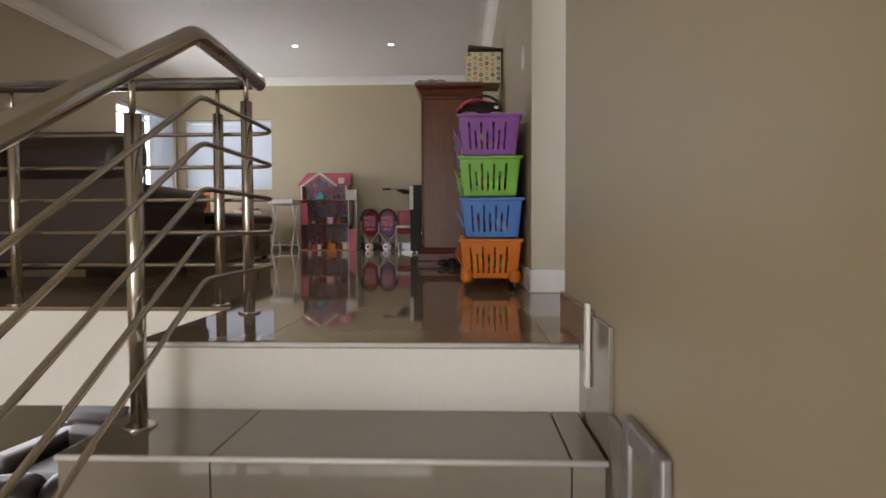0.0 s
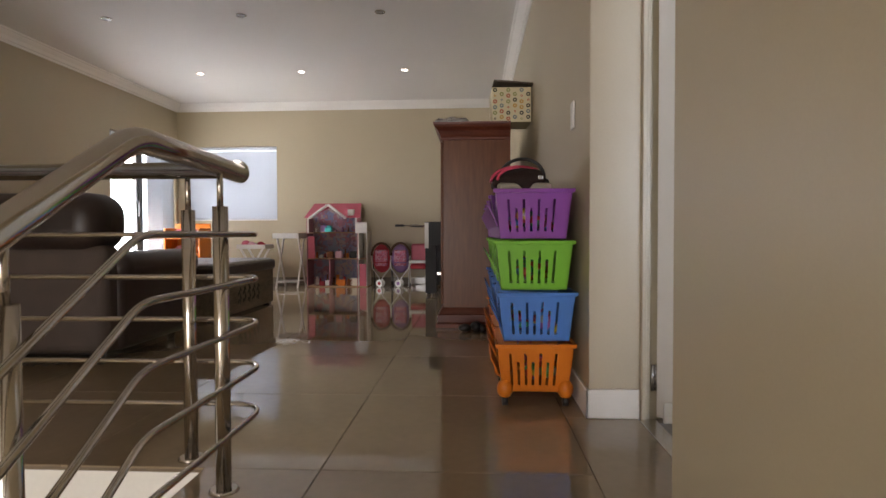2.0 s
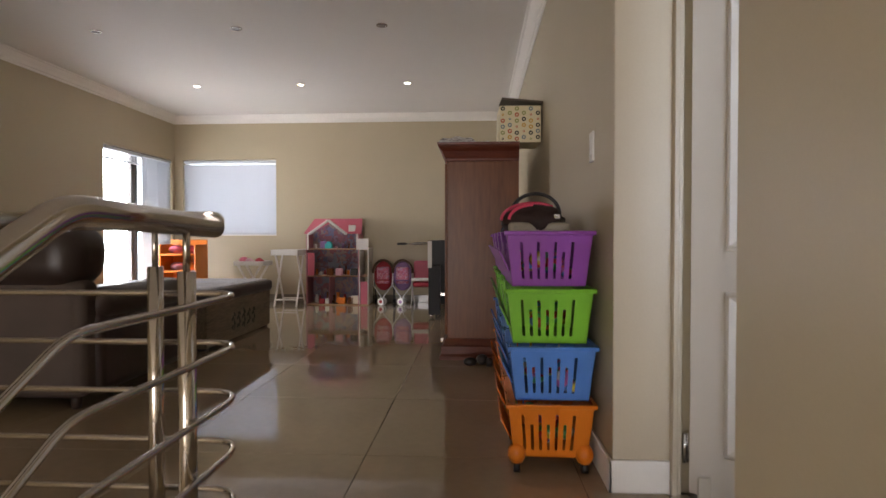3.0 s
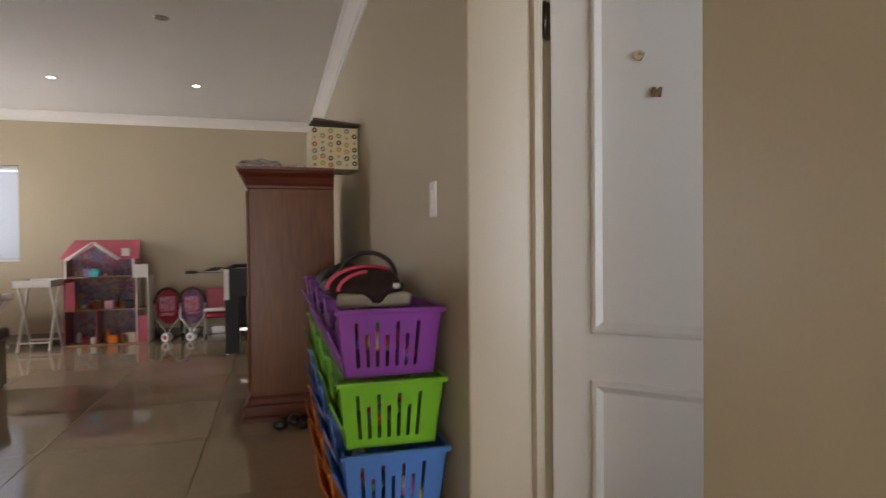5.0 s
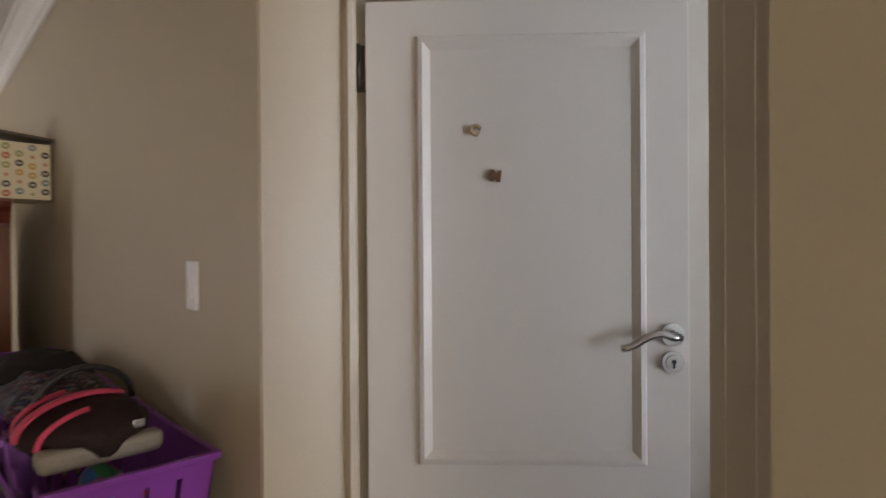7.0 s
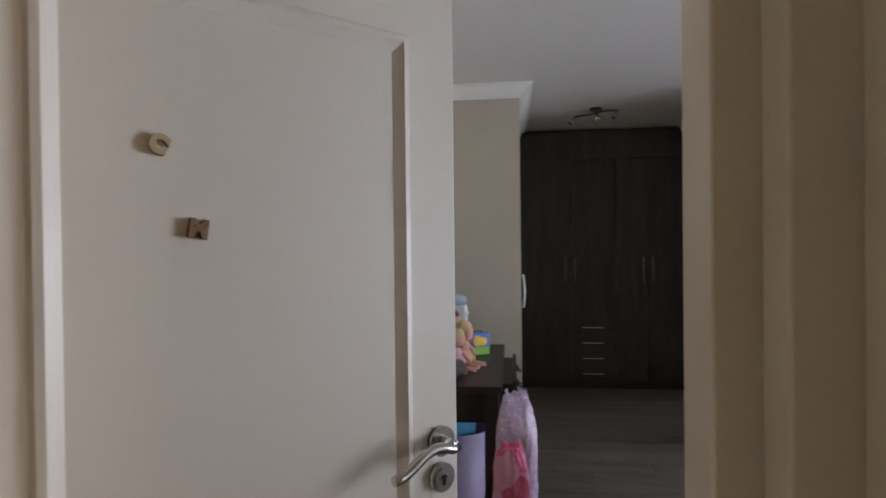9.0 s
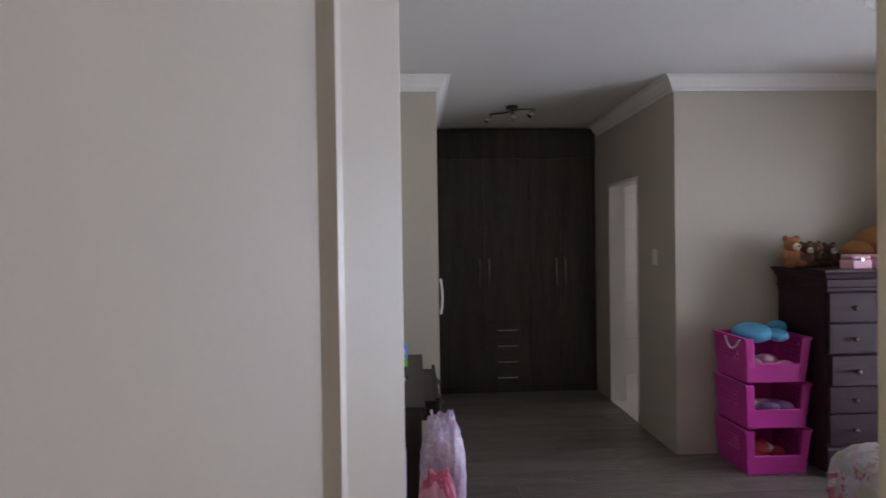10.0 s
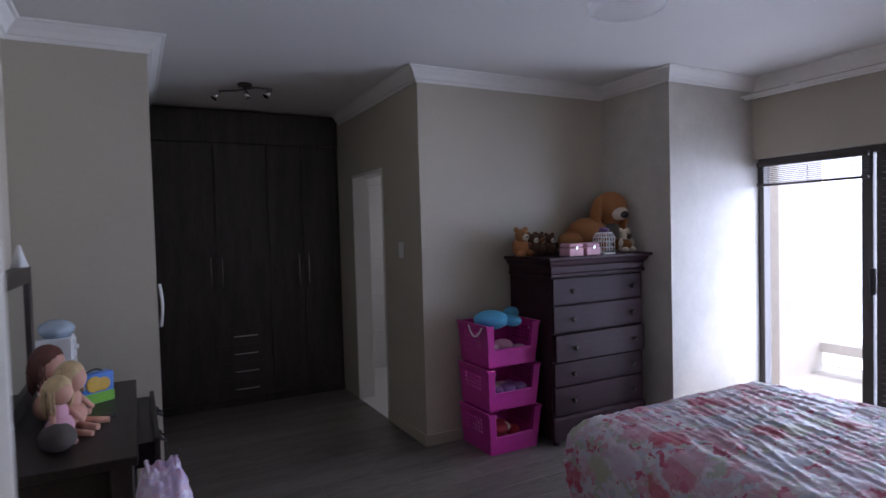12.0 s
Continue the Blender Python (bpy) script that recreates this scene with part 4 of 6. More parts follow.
    part("roof", bm, PINK, t, "pink painted roof")
    for a, b in (((x0 + 0.04, yf - 0.012, 0.895), (-1.86, yf - 0.012, 1.07)), ((-1.86, yf - 0.012, 1.07), (x1 - 0.16, yf - 0.012, 0.895))):
        bm = bmesh.new()
        n = 9
        for k in range(n):
            p = Vector(a).lerp(Vector(b), (k + 0.5) / n)
            ball(bm, p, 0.022, (1.1, 0.2, 0.8), 8)
        rod(bm, a, b, 0.012, 6)
        part("gable_trim", bm, WHITEWOOD, t)
    d = boxes("dormer", [(x1 - 0.14, x1 - 0.06, yf + 0.02, yf + 0.10, 0.93, 1.01)], WHITEWOOD, t)
    for k, c in enumerate(((-2.0, 0.03, 0.07, RED), (-1.92, 0.02, 0.05, WHITE), (-1.75, 0.03, 0.10, ORANGE), (-1.62, 0.02, 0.08, CHERRY), (-1.58, 0.02, 0.12, CREAMPLUSH))):
        bm = bmesh.new()
        box(bm, c[0], c[0] + c[2], yf + 0.03, yf + 0.09, 0.014, 0.014 + 0.06 + 0.01 * k, 0.008)
        part("toy_furniture", bm, c[3], t)
    for x, z, c in ((-1.98, 0.714, LILAC), (-1.78, 0.374, PALEPINK), (-1.58, 0.374, BLACK), (-1.90, 0.374, CHERRY)):
        bm = bmesh.new()
        box(bm, x, x + 0.09, yf + 0.03, yf + 0.10, z, z + 0.09, 0.01)
        part("toy_furniture", bm, c, t)
    bm = bmesh.new()
    box(bm, -1.92, -1.82, yf + 0.02, yf + 0.09, 0.714, 0.78, 0.015)
    ball(bm, (-1.87, yf + 0.055, 0.785), 0.035, (1.3, 0.8, 0.6))
    part("toy_sofa", bm, TEAL, t, "turquoise toy armchair")


dollhouse()


def doll_pram(x, y, fabric, hood, label):
    t = thing("doll_pushchair", label, "doll pram", (x, y, 0), 0, "doll pushchairs")
    bm = bmesh.new()
    ball(bm, (0, 0.03, 0.38), 0.145, (0.9, 0.55, 1.35), 18)
    for v in bm.verts:
        if v.co.y < 0.0:
            v.co.y = v.co.y * 0.25
    part("seat", bm, fabric, t)
    bm = bmesh.new()
    cushion(bm, -0.085, 0.085, -0.045, 0.0, 0.28, 0.50, 0.022)
    part("seat_pad", bm, TOYPRINT, t, "printed seat pad")
    bm = bmesh.new()
    tube(bm, [(-0.115, -0.03, 0.36), (-0.09, -0.10, 0.33), (0.09, -0.10, 0.33), (0.115, -0.03, 0.36)], 0.008, 8)
    part("bumper_bar", bm, fabric, t)
    bm = bmesh.new()
    tube(bm, [(0.135 * math.cos(a), -0.03, 0.42 + 0.17 * math.sin(a)) for a in (math.pi * k / 14 for k in range(15))], 0.016, 8)
    part("hood", bm, hood, t)
    for s in (-1, 1):
        bm = bmesh.new()
        tube(bm, [(s * 0.13, -0.02, 0.42), (s * 0.12, -0.05, 0.25), (s * 0.02, -0.09, 0.12), (s * 0.02, -0.10, 0.055)], 0.007, 8)
        part("frame_tube", bm, WHITE, t)
        bm = bmesh.new()
        tube(bm, [(s * 0.13, 0.0, 0.40), (s * 0.12, 0.12, 0.10), (s * 0.12, 0.13, 0.03)], 0.007, 8)
        part("rear_leg", bm, BLACK, t)
    for s in (-1, 1):
        bm = bmesh.new()
        rod(bm, (s * 0.025 - 0.012, -0.10, 0.05), (s * 0.025 + 0.012, -0.10, 0.05), 0.049, 22)
        bmesh.ops.rotate(bm, cent=(0, -0.10, 0.05), matrix=Matrix.Rotation(1.15, 3, "Z"), verts=bm.verts)
        wh = part("wheel", bm, WHITE, t)
        bm = bmesh.new()
        rod(bm, (s * 0.025 - 0.013, -0.10, 0.05), (s * 0.025 + 0.013, -0.10, 0.05), 0.024, 16)
        bmesh.ops.rotate(bm, cent=(0, -0.10, 0.05), matrix=Matrix.Rotation(1.15, 3, "Z"), verts=bm.verts)
        part("hub", bm, fabric, wh)
    for s in (-1, 1):
        bm = bmesh.new()
        rod(bm, (s * 0.12 - 0.01, 0.13, 0.03), (s * 0.12 + 0.01, 0.13, 0.03), 0.03, 16)
        part("rear_wheel", bm, BLACK, t)


doll_pram(-1.26, 8.36, RED, DARKPLUSH, "red doll pushchair with dark hoop hood and white wheels")
doll_pram(-1.0, 8.34, LILAC, DARKPLUSH, "purple doll pushchair with a hoop hood")


def doll_highchair():
    t = thing("doll_high_chair", "pink doll high chair on white tube legs", "toy chair", (-0.74, 8.33, 0))
    bm = bmesh.new()
    cushion(bm, -0.12, 0.12, 0.06, 0.13, 0.27, 0.58, 0.05)
    part("backrest", bm, PINK, t)
    bm = bmesh.new()
    cushion(bm, -0.12, 0.12, -0.08, 0.12, 0.24, 0.31, 0.03)
    part("seat", bm, RED, t)
    bm = bmesh.new()
    cushion(bm, -0.13, 0.13, -0.12, -0.02, 0.32, 0.36, 0.018)
    part("tray", bm, WHITE, t)
    for s in (-1, 1):
        bm = bmesh.new()
        tube(bm, [(s * 0.13, 0.1, 0.45), (s * 0.135, -0.08, 0.03), (s * 0.135, -0.14, 0.012)], 0.008, 8)
        part("leg", bm, WHITE, t)
        bm = bmesh.new()
        tube(bm, [(s * 0.13, 0.0, 0.30), (s * 0.135, 0.13, 0.012)], 0.008, 8)
        part("leg", bm, WHITE, t)


doll_highchair()


def foosball():
    t = thing("foosball_table", "black table football table on legs with steel rods", "game table")
    x0, x1, y0, y1 = -0.56, 0.08, 7.10, 8.30
    bm = bmesh.new()
    for r in ((x0, x1, y0, y0 + 0.025), (x0, x1, y1 - 0.025, y1), (x0, x0 + 0.025, y0, y1), (x1 - 0.025, x1, y0, y1)):
        box(bm, *r, 0.58, 0.853, 0.004)
    part("cabinet", bm, BLACKTOP, t)
    boxes("playfield", [(x0 + 0.025, x1 - 0.025, y0 + 0.025, y1 - 0.025, 0.64, 0.655)], mat("green_playfield", (0.03, 0.16, 0.05), 0.4), t)
    boxes("white_edge_panel", [(x0, x0 + 0.045, y0 - 0.004, y0, 0.55, 0.845)], WHITE, t, "white reflective edge strip")
    for x in (x0 + 0.07, x1 - 0.07):
        for y in (y0 + 0.07, y1 - 0.07):
            l = boxes("leg", [(x - 0.065, x + 0.065, y - 0.05, y + 0.05, 0.03, 0.58)], BLACKTOP, t, bevel=0.004)
            bm = bmesh.new()
            rod(bm, (x - 0.03, y, 0), (x - 0.03, y, 0.03), 0.022, 12)
            part("foot", bm, CHROME, l)
    boxes("stretcher", [(x0 + 0.13, x1 - 0.13, y0 + 0.06, y0 + 0.08, 0.24, 0.27)], CHROME, t)
    for k in range(6):
        y = y0 + 0.16 + 0.17 * k
        reach = 0.36 if k == 0 else 0.2
        bm = bmesh.new()
        rod(bm, (x0 - reach, y, 0.815), (x1 + 0.12, y, 0.815), 0.0075, 10)
        r = part("rod", bm, CHROME, t)
        bm = bmesh.new()
        rod(bm, (x0 - reach, y, 0.815), (x0 - reach + 0.1, y, 0.815), 0.014, 10)
        part("grip", bm, BLACK, r)


foosball()


def toy_kitchen():
    t = thing("toy_kitchen", "orange plastic toy kitchen with pink toys on top", "toy kitchen", (-3.72, 7.85, 0))
    bm = bmesh.new()
    for r in ((-0.24, -0.21), (0.21, 0.24)):
        box(bm, *r, -0.16, 0.16, 0, 0.80, 0.01)
    box(bm, -0.24, 0.24, 0.13, 0.16, 0, 0.86, 0.01)
    part("body", bm, ORANGE, t)
    for z in (0.10, 0.45, 0.66):
        boxes("shelf", [(-0.21, 0.21, -0.16, 0.13, z, z + 0.025)], ORANGE, t, bevel=0.004)
    for x, z, m in ((-0.1, 0.685, PINK), (0.1, 0.685, RED), (-0.08, 0.475, PALEPINK), (0.1, 0.475, ORANGE)):
        bm = bmesh.new()
        ball(bm, (x, 0.0, z + 0.05), 0.07, (1.3, 1, 0.75))
        part("toy_pot", bm, m, t)


toy_kitchen()
for x, y, z, r, m, nm, lb in ((-3.10, 8.23, 0.537, 0.06, PINK, "toy_teapot", "pink toy teapot on the white folding table"), (-2.91, 8.27, 0.537, 0.05, RED, "toy_cup", "red toy cup on the white folding table"), (-3.0, 8.17, 0.537, 0.05, PALEPINK, "toy_cup", "pale pink toy cup on the folding table")):
    bm = bmesh.new()
    rod(bm, (x, y, z), (x, y, z + r * 1.2), r * 0.8, 14, r)
    ball(bm, (x, y, z + r * 1.25), r * 0.75, (1, 1, 0.5), 12)
    tube(bm, curve3((x + r * 0.8, y, z + r * 1.0), (x + r * 1.9, y, z + r * 0.8), (x + r * 0.75, y, z + r * 0.3), 6), r * 0.14, 6)
    part(nm, bm, m, None, lb, category="toy")


def wardrobe():
    t = thing("wardrobe", "tall cherry wood wardrobe with moulded cornice and plinth", "wardrobe")
    x0, x1, y0, y1 = -0.23, 0.285, 4.93, 6.27
    bm = bmesh.new()
    box(bm, x0, x1, y0, y1, 0.13, 1.46, 0.004)
    part("body", bm, CHERRY, t)

    def mould(name, prof):
        bm = bmesh.new()
        rings = [[bm.verts.new(c) for c in ((x0 - d, y0 - d, z), (x1, y0 - d, z), (x1, y1 + d, z), (x0 - d, y1 + d, z))] for d, z in prof]
        for a, b in zip(rings, rings[1:]):
            for k in range(4):
                bm.faces.new((a[k], a[(k + 1) % 4], b[(k + 1) % 4], b[k]))
        bm.faces.new(rings[0])
        bm.faces.new(rings[-1])
        part(name, bm, CHERRYTRIM, t)

    mould("cornice_moulding", [(0.004, 1.43), (0.012, 1.435), (0.012, 1.45), (0.02, 1.465), (0.034, 1.50), (0.052, 1.52), (0.06, 1.525), (0.068, 1.545), (0.07, 1.56)])
    mould("plinth", [(0.055, 0.0), (0.055, 0.025), (0.042, 0.04), (0.042, 0.095), (0.03, 0.105), (0.02, 0.13), (0.008, 0.15)])
    for k in range(2):
        ya, yb = y0 + 0.03 + 0.645 * k, y0 + 0.665 + 0.645 * k
        bm = bmesh.new()
        box(bm, x0 - 0.02, x0 - 0.001, ya, yb, 0.17, 1.42, 0.006)
        d = part("door", bm, CHERRY, t)
        bm = bmesh.new()
        ball(bm, (x0 - 0.035, yb - 0.05 if k == 0 else ya + 0.05, 0.85), 0.016)
        part("knob", bm, DARKMETAL, d)
    return t


wardrobe()


def gift_box():
    t = thing("storage_box", "cream card box printed with coloured ring dots", "box", (0.29, 4.93, 1.561), 2)
    bm = bmesh.new()
    box(bm, -0.145, 0.15, -0.02, 0.30, 0.0, 0.262, 0.004)
    part("body", bm, CREAMBOX, t)
    bm = bmesh.new()
    vs = box(bm, -0.155, 0.155, -0.02, 0.31, 0.262, 0.275, 0.003)
    bmesh.ops.transform(bm, matrix=Matrix.Translation((0, 0, 0.03)) @ pose(0, 0, 0, 4, 5, 0), verts=bm.verts)
    part("lid", bm, mat("dark_box_lid", (0.10, 0.075, 0.05), 0.6), t, "dark loose lid")
    cols = [mat("print_" + n, c, 0.6) for n, c in (("black", (0.03, 0.025, 0.02)), ("red", (0.55, 0.12, 0.06)), ("olive", (0.35, 0.36, 0.12)), ("ochre", (0.62, 0.36, 0.06)), ("slate", (0.20, 0.26, 0.27)))]
    k = 0
    for i in range(6):
        for j in range(6):
            x, z = -0.125 + 0.05 * i + 0.002, 0.025 + 0.043 * j
            bm = bmesh.new()
            r = 0.0155 if (i + j) % 4 else 0.008
            n = 16
            zz = z + (0.012 if i % 2 else 0)
            if zz > 0.25:
                bm.free()
                continue
            a = [bm.verts.new((x + r * math.cos(2 * math.pi * q / n), -0.0215, zz + r * math.sin(2 * math.pi * q / n))) for q in range(n)]
            b = [bm.verts.new((x + r * 0.42 * math.cos(2 * math.pi * q / n), -0.0215, zz + r * 0.42 * math.sin(2 * math.pi * q / n))) for q in range(n)]
            for q in range(n):
                bm.faces.new((a[q], a[(q + 1) % n], b[(q + 1) % n], b[q]))
            part("printed_ring", bm, cols[(i * 3 + j * 2 + (i * j) % 3) % 5], t)
            k += 1


gift_box()


def crumple(name, label, cat, x0, x1, y0, y1, z, h, material, seed=0, nx=26, ny=18, edge=0.35):
    """A heap of soft cloth: a domed grid with folds and a closed bottom."""
    bm = bmesh.new()
    top = []
    for j in range(ny + 1):
        row = []
        for i in range(nx + 1):
            u, v = i / nx, j / ny
            e = min(u, 1 - u, v, 1 - v) / edge
            f = min(1, e) ** 0.5
            n = noise.noise((u * 5 + seed, v * 4, seed)) * 0.30 + noise.noise((u * 13, v * 9 + seed, 3)) * 0.14
            row.append(bm.verts.new((x0 + (x1 - x0) * u + 0.012 * n, y0 + (y1 - y0) * v + 0.012 * n, z + 0.004 + max(0.0, h * f * (0.8 + n)))))
        top.append(row)
    for j in range(ny):
        for i in range(nx):
            bm.faces.new((top[j][i], top[j][i + 1], top[j + 1][i + 1], top[j + 1][i])).smooth = True
    rim = [top[0][i] for i in range(nx + 1)] + [top[j][nx] for j in range(1, ny + 1)] + [top[ny][i] for i in range(nx - 1, -1, -1)] + [top[j][0] for j in range(ny - 1, 0, -1)]
    low = [bm.verts.new((q.co.x, q.co.y, z)) for q in rim]
    for k in range(len(rim)):
        bm.faces.new((rim[k], rim[(k + 1) % len(rim)], low[(k + 1) % len(rim)], low[k]))
    bm.faces.new(low)
    return part(name, bm, material, None, label, category=cat)


crumple("folded_blanket", "black and white patterned blanket folded on the wardrobe", "blanket", -0.295, -0.02, 4.91, 5.45, 1.561, 0.085, ZEBRA, 2)
crumple("folded_blanket", "grey patterned blanket on the wardrobe", "blanket", -0.01, 0.13, 4.97, 5.55, 1.561, 0.055, ZEBRA, 7)


# ---- toy bins ----
def bin_mesh(width, depth, height):
    """A tapered bin: slotted ends, scooped front to the side, lipped rim."""
    bm = bmesh.new()
    th = 0.005
    w, d, h = width / 2, depth / 2, height
    slots = 7
    for s in (-1, 1):
        y = s * (d - th)
        yy0, yy1 = min(y, y + s * th), max(y, y + s * th)
        box(bm, -w, w, yy0, yy1, 0.0, h * 0.14)
        box(bm, -w, w, yy0, yy1, h * 0.80, h)
        step = 2 * w * 0.72 / slots
        xs = -w * 0.72
        box(bm, -w, xs, yy0, yy1, h * 0.14, h * 0.80)
        box(bm, -xs, w, yy0, yy1, h * 0.14, h * 0.80)
        for k in range(slots):
            a = xs + step * k
            box(bm, a + step * 0.36, a + step, yy0, yy1, h * 0.14, h * 0.80)
            if k % 2:
                box(bm, a, a + step * 0.36, yy0, yy1, h * 0.62, h * 0.80)
    box(bm, w - th, w, -d, d, 0, h)
    # scooped front with upright ribs
    box(bm, -w, -w + th, -d, d, 0, h * 0.30)
    for k in range(7):
        y = -d + 2 * d * k / 7
        top = h * (1.0 - 0.45 * math.sin(math.pi * min(1, max(0, k / 6))))
        box(bm, -w, -w + th, y + 0.006, y + 2 * d / 7 - 0.006, h * 0.30, top)
    flare = box(bm, -w - 0.006, -w, -d * 0.78, d * 0.78, h * 0.26, h * 0.66)
    for v in flare:
        if v.co.z > h * 0.5:
            v.co.x -= 0.032
    box(bm, -w, w, -d, d, 0, th)
    lip = 0.010
    for r in ((-w * 0.4, w + lip, -d - lip, -d + th), (-w * 0.4, w + lip, d - th, d + lip), (w - th, w + lip, -d, d)):
        box(bm, *r, h - 0.016, h, 0.003)
    for s in (-1, 1):
        box(bm, -w - lip, -w * 0.38, min(s * (d - th), s * (d + lip)), max(s * (d - th), s * (d + lip)), h - 0.016, h, 0.003)
    for v in bm.verts:
        f = 0.86 + 0.14 * v.co.z / h
        v.co.x *= f
        v.co.y *= f
    bmesh.ops.recalc_face_normals(bm, faces=bm.faces)
    me = bpy.data.meshes.new("bin_body")
    bm.to_mesh(me)
    bm.free()
    return me


def toy_bins():
    W, D, H = 0.315, 0.43, 0.205
    tiers = ((ORANGE, "orange"), (BLUE, "blue"), (GREEN, "lime green"), (PURPLE, "purple"))
    base = bin_mesh(W, D, H)
    meshes = []
    for m, n in tiers:
        me = base.copy()
        me.materials.append(m)
        meshes.append(me)
    for col in range(4):
        y = 2.85 + D / 2 + 0.012 + col * (D + 0.022)
        for k, (m, n) in enumerate(tiers):
            z = 0.058 + 0.2125 * k
            dx = (0.0, 0.004, -0.002, -0.012)[k]
            t = thing("toy_bin", f"{n} slotted plastic toy bin in a stack" + (" on castors" if k == 0 else ""), "storage bin", (0.262 + dx, y, z), (0, 0.5, -0.8, 1.2)[k], "stacked toy bins")
            b = new("bin_body", meshes[k])
            b.parent = t
            if k == 0:
                for sx in (-1, 1):
                    for sy in (-1, 1):
                        bm = bmesh.new()
                        cx, cy = sx * 0.125, sy * 0.18
                        ball(bm, (cx, cy, 0.012), 0.034, (1, 1, 1.2), 14)
                        c = part("castor_boot", bm, ORANGE, t)
                        bm = bmesh.new()
                        rod(bm, (cx - 0.012, cy, -0.0365), (cx + 0.012, cy, -0.0365), 0.0215, 14)
                        rod(bm, (cx, cy, -0.04), (cx, cy, 0.0), 0.006, 8)
                        part("castor_wheel", bm, BLACK, c)
            bm = bmesh.new()
            rng = random.Random(col * 7 + k)
            for q in range(9):
                ball(bm, (rng.uniform(-0.09, 0.09), rng.uniform(-0.15, 0.15), 0.045 + rng.uniform(0.0, 0.06)), rng.uniform(0.025, 0.042), (1, rng.uniform(0.6, 1.4), rng.uniform(0.6, 1)), 10)
            part("toy_heap", bm, TOYMIX, t, "small mixed toys inside", kind="stuff")


toy_bins()


def doll_carrier():
    t = thing("doll_carrier_bag", "black and pink fabric bag lying on the purple bins", "bag", (0.215, 3.11, 0.890), 3)
    bm = bmesh.new()
    ball(bm, (0, 0.0, 0.052), 0.13, (1.0, 1.15, 0.50), 36)
    for v in bm.verts:
        v.co += Vector((0.014, 0.010, 0.014)) * noise.noise(v.co * 14) + Vector((0.004, 0.004, 0.006)) * noise.noise(v.co * 40)
    for v in bm.verts:
        v.co.z = max(0.0, v.co.z)
    part("bag_body", bm, mat("black_mesh_fabric", (0.030, 0.018, 0.016), 0.6, vary=0.4, scale=14, fine=160, bump=0.6, spec=0.15), t)
    bm = bmesh.new()
    cushion(bm, -0.110, 0.125, -0.162, -0.105, 0.002, 0.046, 0.016)
    for v in bm.verts:
        v.co.y += 2.2 * (v.co.x - 0.01) ** 2
        v.co += 0.002 * noise.noise_vector(v.co * 50)
    part("sole", bm, mat("grey_knit_edge", (0.30, 0.27, 0.21), 0.95, vary=0.3, bump=0.6, fine=300), t, "grey knitted front edge")
    hot = mat("coral_pink_webbing", (0.62, 0.06, 0.12), 0.7, vary=0.15, fine=220, bump=0.3)
    for q, k, a0, a1, flat in ((-0.105, 0.84, 0.55, 1.0, 0.006), (-0.015, 1.0, 0.30, 1.0, 0.016), (0.075, 0.90, 0.55, 1.0, 0.010)):
        bm = bmesh.new()
        tube(bm, [(0.133 * k * math.cos(a), q + 0.03 * math.cos(a), 0.056 + 0.070 * k * math.sin(a)) for a in (math.pi * (a0 + (a1 - a0) * n / 16) for n in range(17))], 0.006, 8)
        for v in bm.verts:
            v.co.y = q + 0.03 * v.co.x / 0.133 + (v.co.y - q - 0.03 * v.co.x / 0.133) * flat / 0.006
        part("strap", bm, hot, t, "coral pink webbing strap")
    bm = bmesh.new()
    tube(bm, [(0.02 + 0.10 * math.cos(a), 0.06, 0.085 + 0.085 * math.sin(a)) for a in (math.pi * n / 16 for n in range(17))], 0.008, 8)
    part("carry_handle", bm, BLACK, t, "black arched carry handle")
    bm = bmesh.new()
    box(bm, 0.062, 0.086, -0.128, -0.122, 0.058, 0.076, 0.002)
    part("tag", bm, CHROME, t, "small grey tag")
    crumple("toy_bag", "dark printed bag behind the carrier on the bins", "bag", 0.11, 0.38, 3.44, 3.78, 0.902, 0.085, DARKPRINT, 4)
    crumple("toy_bag", "black fabric bag on the far purple bin", "bag", 0.12, 0.40, 3.86, 4.21, 0.902, 0.10, mat("black_fabric", (0.02, 0.018, 0.02), 0.8, bump=0.3), 5)


doll_carrier()
bm = bmesh.new()
ball(bm, (0.02, 4.75, 0.035), 0.035, (1.2, 1.6, 1.0), 12)
ball(bm, (-0.06, 4.69, 0.03), 0.03, (1.6, 1.0, 1.0), 12)
rod(bm, (0.05, 4.67, 0.03), (0.09, 4.67, 0.03), 0.03, 14)
part("toy_car", bm, BLACK, None, "small black toy by the wardrobe plinth", category="toy")


